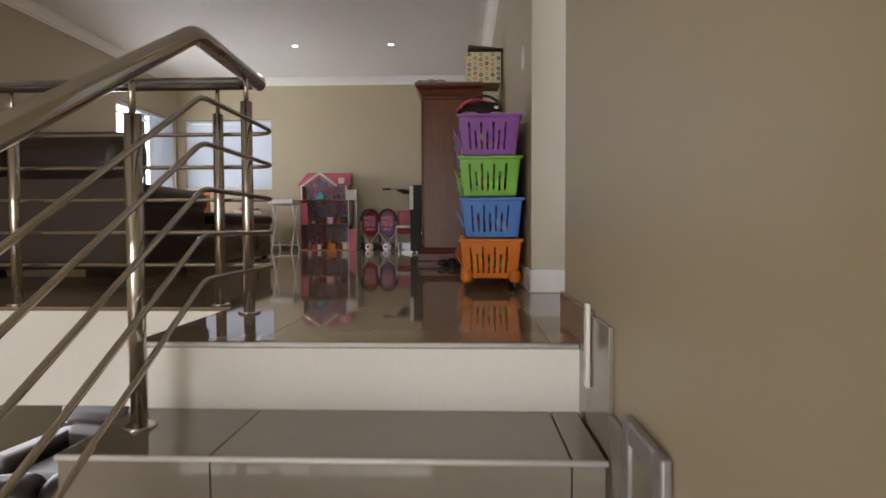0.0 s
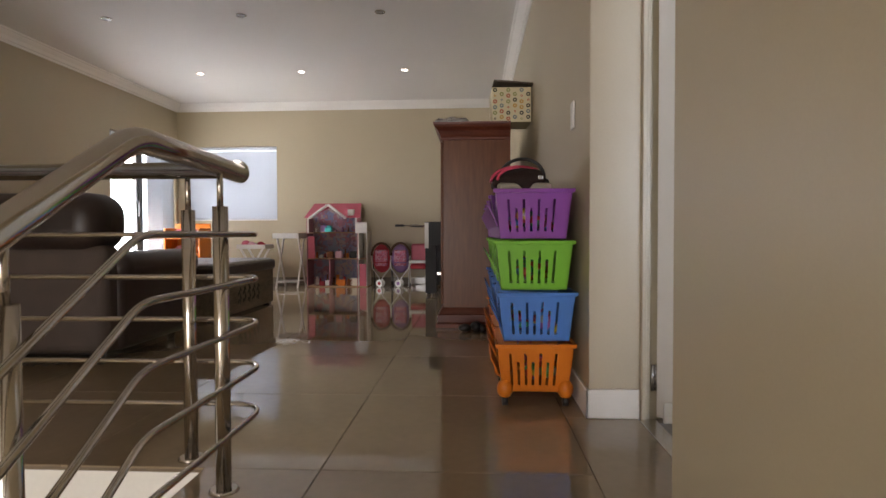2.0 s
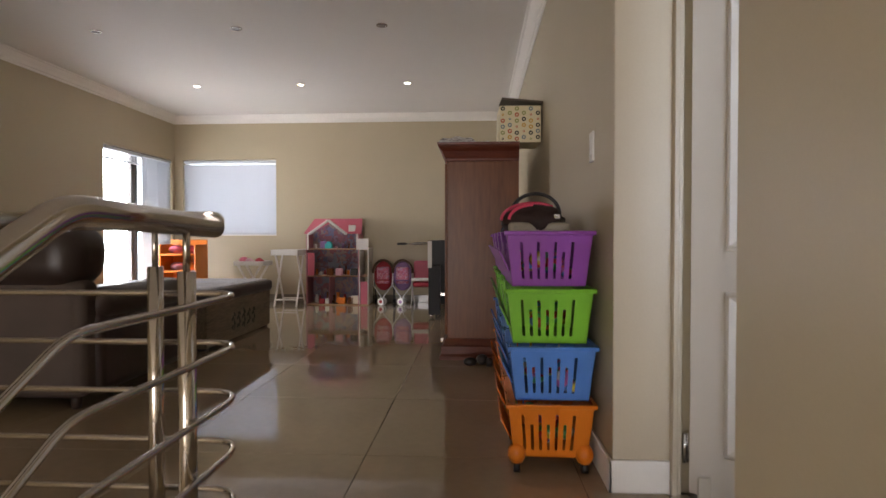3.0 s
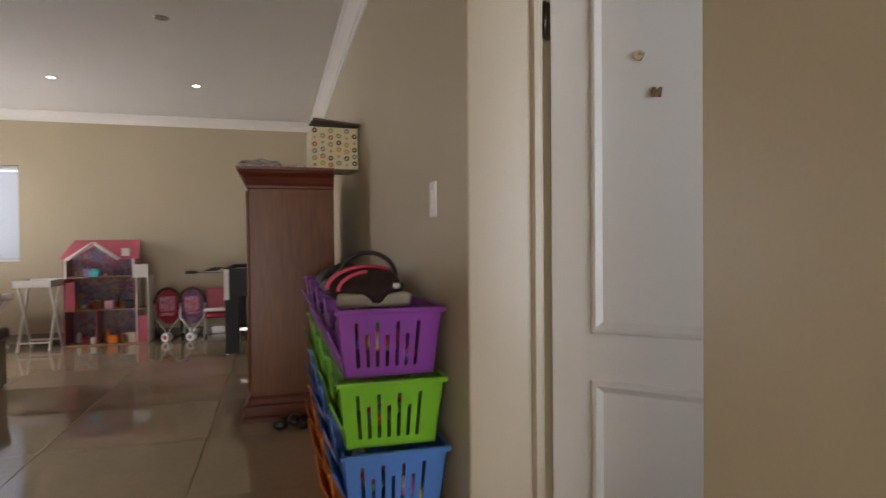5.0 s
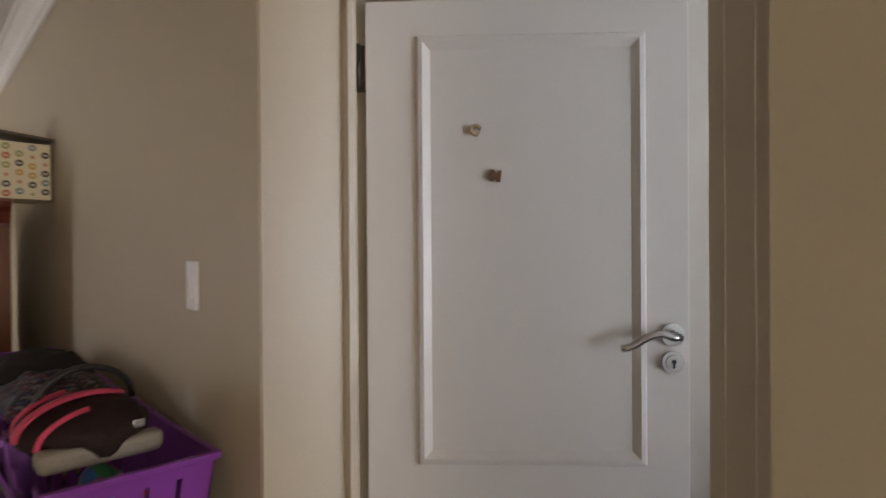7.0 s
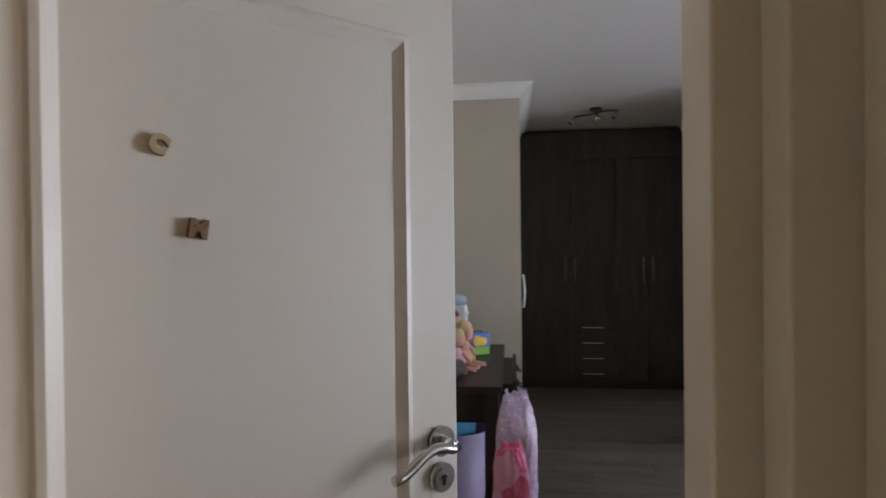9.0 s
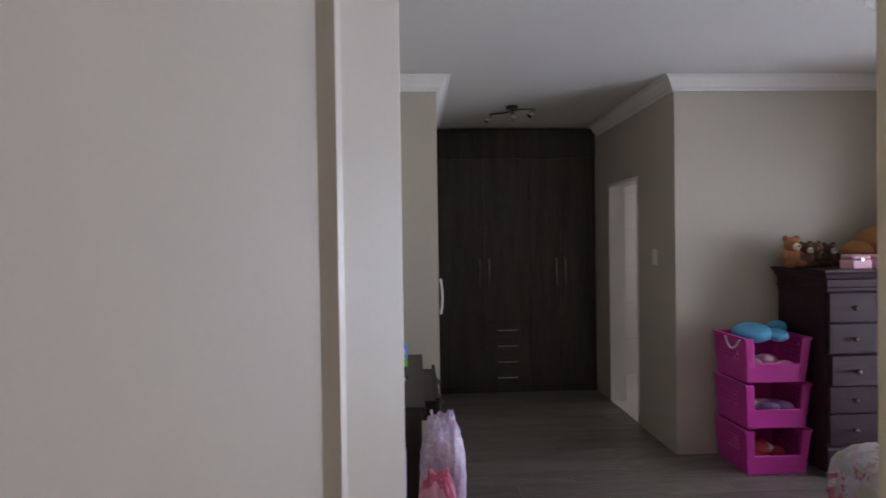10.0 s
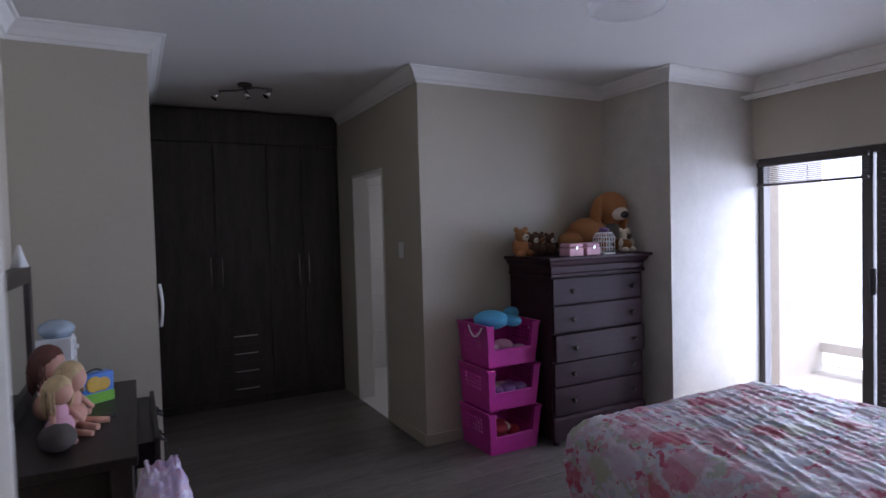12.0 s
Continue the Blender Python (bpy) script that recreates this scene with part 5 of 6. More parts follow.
# ---- bedroom furniture ----
def cupboards():
    t = thing("built_in_cupboard", "full-height charcoal wood built-in cupboard with four doors", "cupboard")
    x = 6.15
    boxes("carcass", [(x + 0.02, 6.74, YA + 0.004, 2.04, 0.0, 2.585)], CUPBOARD, t)
    boxes("plinth", [(x + 0.004, x + 0.02, YA + 0.004, 2.04, 0.0, 0.07)], CUPBOARD, t)
    boxes("top_panel", [(x, x + 0.02, YA + 0.004, 2.04, 2.30, 2.58)], CUPBOARD, t, bevel=0.002)
    doors = ((0.44, 0.77, 0.729), (0.773, 1.08, 0.818), (1.083, 1.525, 1.482), (1.528, 2.035, 1.573))
    for k, (a, b, h) in enumerate(doors):
        low = 0.70 if k == 2 else 0.075
        bm = bmesh.new()
        box(bm, x, x + 0.019, a, b - 0.003, low, 2.296, 0.002)
        d = part("door", bm, CUPBOARD, t)
        bm = bmesh.new()
        tube(bm, [(x, h, 1.03), (x - 0.025, h, 1.035), (x - 0.025, h, 1.315), (x, h, 1.32)], 0.006, 8)
        part("bar_handle", bm, CHROME, d)
    for k in range(4):
        z = 0.075 + 0.155 * k
        bm = bmesh.new()
        box(bm, x, x + 0.019, 1.083, 1.522, z, z + 0.151, 0.002)
        d = part("drawer", bm, CUPBOARD, t)
        bm = bmesh.new()
        tube(bm, [(x, 1.21, z + 0.075), (x - 0.022, 1.215, z + 0.075), (x - 0.022, 1.40, z + 0.075), (x, 1.405, z + 0.075)], 0.005, 8)
        part("bar_handle", bm, BRIGHTBAR, d)


cupboards()


def chest_of_drawers():
    t = thing("chest_of_drawers", "tall dark mahogany chest of five drawers with flared cornice", "chest of drawers")
    x0, x1, y0, y1 = 3.905, 4.39, -1.15, -0.305
    boxes("carcass", [(x0 + 0.02, x1, y0, y1, 0.05, 1.20)], WENGE, t, bevel=0.004)

    def mould(name, prof):
        bm = bmesh.new()
        rings = [[bm.verts.new(c) for c in ((x0 - d, y0 - d, z), (x1, y0 - d, z), (x1, y1 + d, z), (x0 - d, y1 + d, z))] for d, z in prof]
        for a, b in zip(rings, rings[1:]):
            for k in range(4):
                bm.faces.new((a[k], a[(k + 1) % 4], b[(k + 1) % 4], b[k]))
        bm.faces.new(rings[0])
        bm.faces.new(rings[-1])
        part(name, bm, WENGE, t)

    mould("top", [(-0.004, 1.155), (0.01, 1.16), (0.012, 1.175), (0.004, 1.185), (0.006, 1.225), (0.022, 1.24), (0.034, 1.265), (0.05, 1.275), (0.052, 1.292)])
    mould("base_rail", [(0.0, 0.04), (0.006, 0.045), (0.006, 0.185), (-0.002, 0.20)])
    zs = (0.212, 0.405, 0.577, 0.77, 0.962, 1.15)
    for k, (a, b) in enumerate(zip(zs, zs[1:])):
        out = 0.022 if k == 2 else 0.0
        bm = bmesh.new()
        box(bm, x0 - out, x0 + 0.02, y0 + 0.012, y1 - 0.012, a + 0.006, b - 0.004, 0.004)
        d = part("drawer", bm, WENGE, t)
        for y in (y1 - 0.16, y0 + 0.13):
            bm = bmesh.new()
            z = (a + b) / 2
            rod(bm, (x0 - out, y, z), (x0 - out - 0.018, y, z), 0.007, 10)
            ball(bm, (x0 - out - 0.026, y, z), 0.017, (0.8, 1, 1), 14)
            part("knob", bm, DARKMETAL, d)
    for y in (y0 + 0.05, y1 - 0.05):
        for x in (x0 + 0.05, x1 - 0.05):
            bm = bmesh.new()
            rod(bm, (x, y, 0), (x, y, 0.05), 0.022, 12, 0.03)
            part("foot", bm, WENGE, t)


chest_of_drawers()


def plush_dog():
    bm = bmesh.new()
    c = Vector((4.17, -1.07, 1.30))
    ball(bm, c + Vector((0.05, 0.16, 0.13)), 0.145, (1, 1.2, 0.9))
    ball(bm, c + Vector((-0.02, -0.01, 0.33)), 0.125, (1, 1.05, 1.0))
    ball(bm, c + Vector((-0.11, -0.01, 0.285)), 0.070, (1.0, 1.0, 0.75), slot=1)
    ball(bm, c + Vector((-0.165, -0.01, 0.275)), 0.036, (0.7, 1.1, 0.8), slot=2)
    for s in (-1, 1):
        ball(bm, c + Vector((-0.01, s * 0.125, 0.29)), 0.085, (0.7, 0.42, 1.55), turn=Euler((s * 0.22, 0, 0)))
        ball(bm, c + Vector((-0.115, s * 0.045 - 0.01, 0.365)), 0.014, slot=2)
        ball(bm, c + Vector((-0.10, s * 0.12 + 0.08, 0.05)), 0.06, (1.6, 0.8, 0.8))
    ball(bm, c + Vector((0.02, 0.35, 0.08)), 0.09, (0.9, 1.2, 0.9))
    return part("plush_dog", bm, [BROWNPLUSH, CREAMPLUSH, BLACK], None, "large golden brown plush dog sitting on the chest of drawers", category="soft toy")


plush_dog()


def plush(x, y, z, s, body, face, label):
    bm = bmesh.new()
    ball(bm, (x, y, z + 0.055 * s), 0.055 * s, (1, 1.05, 1.1))
    ball(bm, (x - 0.01 * s, y, z + 0.135 * s), 0.046 * s)
    ball(bm, (x - 0.05 * s, y, z + 0.125 * s), 0.022 * s, slot=1)
    ball(bm, (x - 0.07 * s, y, z + 0.128 * s), 0.007 * s, slot=2)
    for q in (-1, 1):
        ball(bm, (x, y + q * 0.036 * s, z + 0.175 * s), 0.018 * s, (0.6, 1, 1))
        ball(bm, (x - 0.045 * s, y + q * 0.035 * s, z + 0.022 * s), 0.024 * s, (1.5, 1, 0.9))
        ball(bm, (x - 0.02 * s, y + q * 0.058 * s, z + 0.075 * s), 0.02 * s, (1, 1, 1.7))
        ball(bm, (x - 0.047 * s, y + q * 0.017 * s, z + 0.146 * s), 0.006 * s, slot=2)
    return part("plush_toy", bm, [body, face, BLACK], None, label, category="soft toy")


plush(4.20, -0.275, 1.292, 1.1, BROWNPLUSH, CREAMPLUSH, "small ginger teddy in dark clothes on the chest")
plush(4.18, -0.36, 1.292, 0.9, DARKPLUSH, CREAMPLUSH, "small dark plush toy on the chest of drawers")
plush(4.24, -0.46, 1.292, 0.9, DARKPLUSH, BROWNPLUSH, "small brown plush toy slumped on the chest")
plush(4.24, -0.56, 1.292, 0.85, DARKPLUSH, CREAMPLUSH, "small brown and white plush toy on the chest")
plush(4.05, -1.12, 1.292, 0.95, CREAMPLUSH, DARKPLUSH, "small cream plush toy beside the bird cage")


def jewel_box(y):
    t = thing("jewellery_box", "small pale pink jewellery case with a silver clasp", "jewellery box", (3.95, y, 1.292), 0, "pink jewellery boxes")
    boxes("body", [(-0.06, 0.05, -0.062, 0.062, 0.0, 0.055)], PALEPINK, t, bevel=0.005)
    bm = bmesh.new()
    cushion(bm, -0.06, 0.05, -0.062, 0.062, 0.057, 0.088, 0.02)
    part("lid", bm, PALEPINK, t)
    boxes("clasp", [(-0.065, -0.059, -0.008, 0.008, 0.045, 0.07)], CHROME, t, bevel=0.002)


jewel_box(-0.515)
jewel_box(-0.67)


def bird_cage():
    t = thing("toy_bird_cage", "little white wire bird cage on the chest of drawers", "cage", (3.96, -0.83, 1.292))
    boxes("base", [(-0.055, 0.055, -0.055, 0.055, 0.0, 0.012)], WHITE, t, bevel=0.003)
    for i in range(5):
        a = -0.052 + 0.026 * i
        for fixed, along in ((-0.052, True), (0.052, True), (-0.052, False), (0.052, False)):
            bm = bmesh.new()
            p = (fixed, a) if along else (a, fixed)
            tube(bm, [(*p, 0.01), (*p, 0.12), (p[0] * 0.75, p[1] * 0.75, 0.15)], 0.0028, 6)
            part("bar", bm, WHITE, t)
    for z in (0.05, 0.09, 0.12):
        bm = bmesh.new()
        for a, b in (((-1, -1), (1, -1)), ((1, -1), (1, 1)), ((1, 1), (-1, 1)), ((-1, 1), (-1, -1))):
            rod(bm, (a[0] * 0.052, a[1] * 0.052, z), (b[0] * 0.052, b[1] * 0.052, z), 0.0026, 6)
        part("hoop", bm, WHITE, t)
    boxes("roof", [(-0.042, 0.042, -0.042, 0.042, 0.147, 0.155)], WHITE, t, bevel=0.003)
    bm = bmesh.new()
    for k in range(7):
        ball(bm, (0.02 * math.cos(k), 0.02 * math.sin(k), 0.17 + 0.004 * (k % 3)), 0.017, (1, 1, 0.8), 8)
    part("bow", bm, LILAC, t, "purple ribbon bow")


bird_cage()


def pink_crates():
    W, D, H = 0.425, 0.38, 0.28
    cloths = ((RED, "red and white clothes"), (LILAC, "dark and pink clothes"), (PALEPINK, "white and pink clothes"))
    for k in range(3):
        z = 0.29 * k
        t = thing("stacking_crate", "hot pink plastic stacking crate full of clothes", "crate", (4.19, -0.055, z), 0, "stacked pink crates")
        bm = bmesh.new()
        th = 0.006
        d, w = D / 2, W / 2
        box(bm, -d, d, -w, w, 0, th)
        box(bm, d - th, d, -w, w, 0, H)
        for s in (-1, 1):
            y0, y1 = min(s * w, s * (w - th)), max(s * w, s * (w - th))
            # side wall, pierced by a block of holes
            box(bm, -d, d, y0, y1, 0, 0.13)
            box(bm, -d, d, y0, y1, 0.23, H)
            box(bm, -d, -0.11, y0, y1, 0.13, 0.23)
            box(bm, 0.11, d, y0, y1, 0.13, 0.23)
            for q in range(6):
                x = -0.11 + 0.22 * q / 6
                box(bm, x, x + 0.018, y0, y1, 0.13, 0.23)
            for q in range(1, 4):
                box(bm, -0.11, 0.11, y0, y1, 0.13 + 0.026 * q - 0.005, 0.13 + 0.026 * q + 0.005)
            box(bm, -d - 0.004, d + 0.004, y0 - 0.008, y1 + 0.008, H - 0.014, H + 0.004, 0.004)
            box(bm, -d - 0.004, -d + th, y0 - s * 0.05 if s > 0 else y0, y1 if s > 0 else y1 + 0.05, 0.10, H, 0.004)
        box(bm, -d, -d + th, -w, w, 0, 0.11)
        for v in bm.verts:
            f = 0.88 + 0.12 * v.co.z / H
            v.co.y *= f
            if v.co.x < 0:
                v.co.x *= f
        part("crate_body", bm, MAGENTA, t)
        bm = bmesh.new()
        tube(bm, [(-d * 0.9, y, 0.112 + 0.10 * max(0, abs(y / w) - 0.7) / 0.3) for y in [w * 0.94 * (q / 8 - 1) for q in range(17)]], 0.009, 8)
        part("scoop_lip", bm, MAGENTA, t)
        bm = bmesh.new()
        rng = random.Random(k)
        for q in range(10):
            ball(bm, (rng.uniform(-0.12, 0.10), rng.uniform(-0.10, 0.10), 0.06 + rng.uniform(0, 0.07)), rng.uniform(0.04, 0.06), (1.2, 1.2, 0.7), 10, slot=q % 3)
        part("clothes", bm, [cloths[k][0], CREAMPLUSH, LILAC if k == 1 else cloths[k][0]], t, cloths[k][1], kind="stuff")
        if k == 2:
            for s in (-1, 1):
                bm = bmesh.new()
                tube(bm, curve3((-0.15, s * (w + 0.012), H - 0.01), (-0.08, s * (w + 0.03), H - 0.14), (0.02, s * (w + 0.012), H - 0.01), 10), 0.006, 8)
                part("wire_handle", bm, WHITE, t, "white carrying handle")
    bm = bmesh.new()
    ball(bm, (4.19, 0.0, 0.87), 0.12, (1.05, 1.0, 0.55), 18)
    ball(bm, (4.13, -0.13, 0.86), 0.07, (1.2, 0.9, 0.6), 14)
    ball(bm, (4.24, -0.20, 0.89), 0.045, (0.5, 1.6, 1.1), 12)
    part("plush_fish", bm, SKYPLUSH, None, "light blue plush sea animal heaped on the pink crate", category="soft toy")


pink_crates()


def bed():
    t = thing("bed", "bed with a rumpled pink floral duvet cover", "bed")
    x0, x1, y0, y1 = 0.89, 2.95, -1.0, 0.36
    boxes("base", [(x0, x1 - 0.06, y0 + 0.05, y1 - 0.05, 0.10, 0.33)], DESKWOOD, t, bevel=0.02)
    bm = bmesh.new()
    cushion(bm, x0, x1 - 0.05, y0 + 0.04, y1 - 0.04, 0.33, 0.545, 0.06)
    part("mattress", bm, WHITE, t)
    for x in (x0 + 0.1, x1 - 0.16):
        for y in (y0 + 0.12, y1 - 0.12):
            boxes("leg", [(x - 0.03, x + 0.03, y - 0.03, y + 0.03, 0, 0.10)], DESKWOOD, t)
    # duvet: a rounded sheet with folds, hanging over the sides
    bm = bmesh.new()
    nu, nv = 280, 230
    cx, cy = (x0 + x1) / 2, (y0 + y1) / 2
    hx, hy, hang, rad = (x1 - x0) / 2, (y1 - y0) / 2, 0.44, 0.11
    rows = []

    def fold(s, half):
        """Maps a run along the sheet onto the top, the rounded edge and the hanging side."""
        a, q = abs(s), 1 if s >= 0 else -1
        flat, arc = half - rad, rad * math.pi / 2
        if a <= flat:
            return q * a, 0.0
        if a <= flat + arc:
            th = (a - flat) / rad
            return q * (flat + rad * math.sin(th)), -rad * (1 - math.cos(th))
        return q * half, -rad - (a - flat - arc)

    ru, rv = hx - rad + rad * math.pi / 2 + hang - rad, hy - rad + rad * math.pi / 2 + hang - rad
    for j in range(nv + 1):
        row = []
        for i in range(nu + 1):
            su, sv = (2 * i / nu - 1) * ru, (2 * j / nv - 1) * rv
            px, dz1 = fold(su, hx)
            py, dz2 = fold(sv, hy)
            dz = min(dz1, dz2) if dz1 < 0 and dz2 < 0 else dz1 + dz2
            wr = 0.016 * noise.noise((su * 1.6, sv * 1.8, 1.0))
            diag = su * 0.45 + sv * 0.9
            calm = 0.35 + 0.65 * min(1, max(0, min(hx - abs(px), hy - abs(py)) / 0.25))
            ridge = 1 - abs(noise.noise((diag * 16.0, (su - sv) * 1.1, 4.0)))
            ridge2 = 1 - abs(noise.noise((su * 2.2, sv * 24.0 + su * 5, 9.0)))
            ridge3 = 1 - abs(noise.noise((su * 20 + sv * 6, sv * 2.4, 6.0)))
            wr += calm * (0.010 * ridge ** 7 + 0.008 * ridge2 ** 6 + 0.005 * ridge3 ** 6)
            wr += 0.002 * noise.noise((su * 16, sv * 16, 2.0))
            side_x = 1 if dz1 < -rad * 0.5 else 0
            side_y = 1 if dz2 < -rad * 0.5 else 0
            swing = 0.03 * noise.noise((su * 5 * side_y, sv * 5 * side_x, dz * 0.8))
            x = cx + px + (math.copysign(max(0, swing), px) if side_x else 0)
            y = cy + py + (math.copysign(max(0, swing), py) if side_y else 0)
            crown = 0.035 * (1 - (px / hx) ** 2) * (1 - (py / hy) ** 2)
            row.append(bm.verts.new((x, y, max(0.03, 0.60 + dz + wr + crown))))
        rows.append(row)
    for j in range(nv):
        for i in range(nu):
            bm.faces.new((rows[j][i], rows[j][i + 1], rows[j + 1][i + 1], rows[j + 1][i])).smooth = True
    d = part("duvet", bm, DUVET, t, "rumpled pink, red and white floral cover")
    sol = d.modifiers.new("thickness", "SOLIDIFY")
    sol.thickness, sol.offset = 0.012, -1
    bm = bmesh.new()
    box(bm, 0.81, 0.88, y0 - 0.02, y1 + 0.02, 0.0, 1.05, 0.012)
    part("headboard", bm, DESKWOOD, t)


bed()


def desk():
    t = thing("dressing_table", "espresso wood dressing table with mirror back and open drawer", "dressing table")
    x0, x1, y0, y1 = 2.98, 4.16, 2.165, 2.67
    boxes("tabletop", [(x0, x1, y0, y1, 0.75, 0.782)], DESKWOOD, t, bevel=0.004)
    boxes("apron", [(x0 + 0.03, x1 - 0.03, y0 + 0.03, y0 + 0.05, 0.60, 0.75), (x0 + 0.03, x0 + 0.05, y0 + 0.05, y1 - 0.03, 0.60, 0.75), (x1 - 0.05, x1 - 0.03, y0 + 0.05, y1 - 0.03, 0.60, 0.75)], DESKWOOD, t)
    for x in (x0 + 0.05, x1 - 0.05):
        for y in (y0 + 0.05, y1 - 0.05):
            boxes("leg", [(x - 0.035, x + 0.035, y - 0.035, y + 0.035, 0, 0.75)], DESKWOOD, t, bevel=0.004)
    d = boxes("drawer", [(x0 + 0.30, x1 - 0.12, y0 - 0.075, y0 - 0.055, 0.615, 0.74), (x0 + 0.32, x1 - 0.14, y0 - 0.055, y0 + 0.028, 0.625, 0.72)], DESKWOOD, t, bevel=0.003)
    for x in (x0 + 0.5, x1 - 0.3):
        bm = bmesh.new()
        tube(bm, [(x - 0.04, y0 - 0.076, 0.685), (x - 0.035, y0 - 0.10, 0.67), (x + 0.035, y0 - 0.10, 0.67), (x + 0.04, y0 - 0.076, 0.685)], 0.005, 8)
        ball(bm, (x - 0.04, y0 - 0.078, 0.685), 0.012, seg=10)
        ball(bm, (x + 0.04, y0 - 0.078, 0.685), 0.012, seg=10)
        part("drop_handle", bm, BLACK, d)
    m = ringed("mirror_frame", x0 + 0.02, x1 - 0.02, 2.58, 2.615, 0.782, 1.385, "y", 0.075, DESKWOOD, t)
    boxes("mirror", [(x0 + 0.09, x1 - 0.09, 2.592, 2.60, 0.85, 1.31)], MIRROR, m)


desk()


def doll(x, y, z, s, turn, label, dress, hair=HAIR):
    bm = bmesh.new()
    rng = random.Random(int(x * 1000))
    ball(bm, (0, 0, 0.07 * s), 0.075 * s, (1.1, 0.8, 0.95), slot=2)
    ball(bm, (0, 0, 0.15 * s), 0.05 * s, (1, 0.8, 1.2), slot=2)
    ball(bm, (0, -0.012 * s, 0.262 * s), 0.062 * s, (0.95, 0.95, 1.12), slot=0)
    ball(bm, (0, 0.006 * s, 0.288 * s), 0.067 * s, (1.05, 1.0, 0.98), slot=1)
    for k in range(70):
        a = math.pi * rng.uniform(-0.22, 1.22)
        r = 0.062 * s
        p = Vector((r * math.cos(a), 0.012 * s + 0.8 * r * math.sin(a), (0.30 + rng.uniform(-0.02, 0.02)) * s))
        pts, out = [], Vector((math.cos(a), math.sin(a), 0))
        for n in range(rng.randint(4, 7)):
            pts.append(p + out * (0.016 * s * math.sin(n * 0.5) + 0.006 * s * math.sin(n * 1.9 + k)) + Vector((0.004 * s * math.sin(n * 2.3 + k), 0, -0.028 * s * n)))
        base = len(bm.faces)
        tube(bm, pts, 0.0045 * s, 5)
        bm.faces.ensure_lookup_table()
        for f in bm.faces[base:]:
            f.material_index = 1
    for q in (-1, 1):
        rod(bm, (q * 0.045 * s, 0, 0.17 * s), (q * 0.10 * s, -0.05 * s, 0.08 * s), 0.017 * s, 10, 0.013 * s)
        rod(bm, (q * 0.035 * s, -0.03 * s, 0.03 * s), (q * 0.06 * s, -0.15 * s, 0.02 * s), 0.022 * s, 10, 0.016 * s)
    ob = part("doll", bm, [SKIN, hair, dress], None, label, category="doll")
    ob.matrix_basis = pose(x, y, z, 0, 0, turn)


doll(3.310, 2.410, 0.782, 0.66, -38, "blond toy doll in a pale dress on the dressing table", PALEPINK)
doll(3.430, 2.380, 0.782, 0.74, -22, "blond toy doll in a peach dress on the dressing table", SKIN)
doll(3.610, 2.470, 0.782, 0.86, -30, "red-brown haired toy doll at the back of the dressing table", SKIN, mat("red_brown_doll_hair", (0.12, 0.035, 0.022), 0.55, vary=0.3, scale=30, fine=200, bump=0.5))
# a furry ball toy, its surface roughened by noise
bm = bmesh.new()
ball(bm, (3.180, 2.405, 0.782 + 0.046), 0.058, (1, 1, 0.8), 20)
for v in bm.verts:
    v.co += 0.006 * noise.noise_vector(v.co * 60)
part("furry_ball", bm, mat("grey_fur", (0.10, 0.085, 0.075), 0.9, bump=0.5, fine=220), None, "dark furry ball toy on the dressing table", category="toy")


def mini_drawers():
    t = thing("mini_drawer_unit", "small white toy drawer tower with heart knobs", "drawer unit", (3.830, 2.460, 0.782))
    boxes("body", [(-0.07, 0.07, -0.06, 0.07, 0.0, 0.30)], WHITE, t, bevel=0.004)
    for k in range(3):
        d = boxes("drawer", [(-0.062, 0.062, -0.066, -0.06, 0.012 + 0.095 * k, 0.097 + 0.095 * k)], WHITE, t, bevel=0.002)
        bm = bmesh.new()
        ball(bm, (-0.008, -0.068, 0.06 + 0.095 * k), 0.012, seg=10)
        ball(bm, (0.008, -0.068, 0.06 + 0.095 * k), 0.012, seg=10)
        part("heart_knob", bm, WHITE, d)
    bm = bmesh.new()
    ball(bm, (0, 0, 0.335), 0.07, (1.0, 1.0, 0.6), 16)
    rod(bm, (0, 0, 0.30), (0, 0, 0.325), 0.05, 16, 0.065)
    part("glass_bowl", bm, mat("pale_blue_glass", (0.35, 0.42, 0.48), 0.15), t, "pale blue bowl on top")


mini_drawers()


def lunch_tin():
    t = thing("lunch_tin", "bright blue and green tin with a yellow picture", "tin box", (3.790, 2.325, 0.782), -58)
    boxes("body", [(-0.07, 0.07, -0.03, 0.03, 0.0, 0.135)], BLUE, t, bevel=0.008)
    boxes("green_field", [(-0.066, 0.066, -0.0335, -0.0305, 0.004, 0.05)], GREEN, t)
    bm = bmesh.new()
    for x, r in ((-0.02, 0.035), (0.02, 0.03), (0.0, 0.028)):
        ball(bm, (x, -0.032, 0.06 + r * 0.8), r, (1, 0.08, 1), 12)
    part("yellow_picture", bm, mat("yellow_print", (0.70, 0.42, 0.04), 0.5), t)
    bm = bmesh.new()
    tube(bm, curve3((-0.035, 0, 0.135), (0, 0, 0.16), (0.035, 0, 0.135), 8), 0.004, 8)
    part("handle", bm, BLACK, t)


lunch_tin()
bm = bmesh.new()
rod(bm, (3.530, 2.270, 0.782), (3.53, 2.27, 0.795), 0.03, 20, 0.026)
part("bottle_cap", bm, BLACK, None, "black round lid lying on the dressing table", category="lid")
bm = bmesh.new()
rod(bm, (3.960, 2.597, 1.386), (3.96, 2.597, 1.485), 0.035, 14, 0.006)
part("paper_cone", bm, WHITE, None, "white cone ornament on top of the mirror frame", category="ornament")


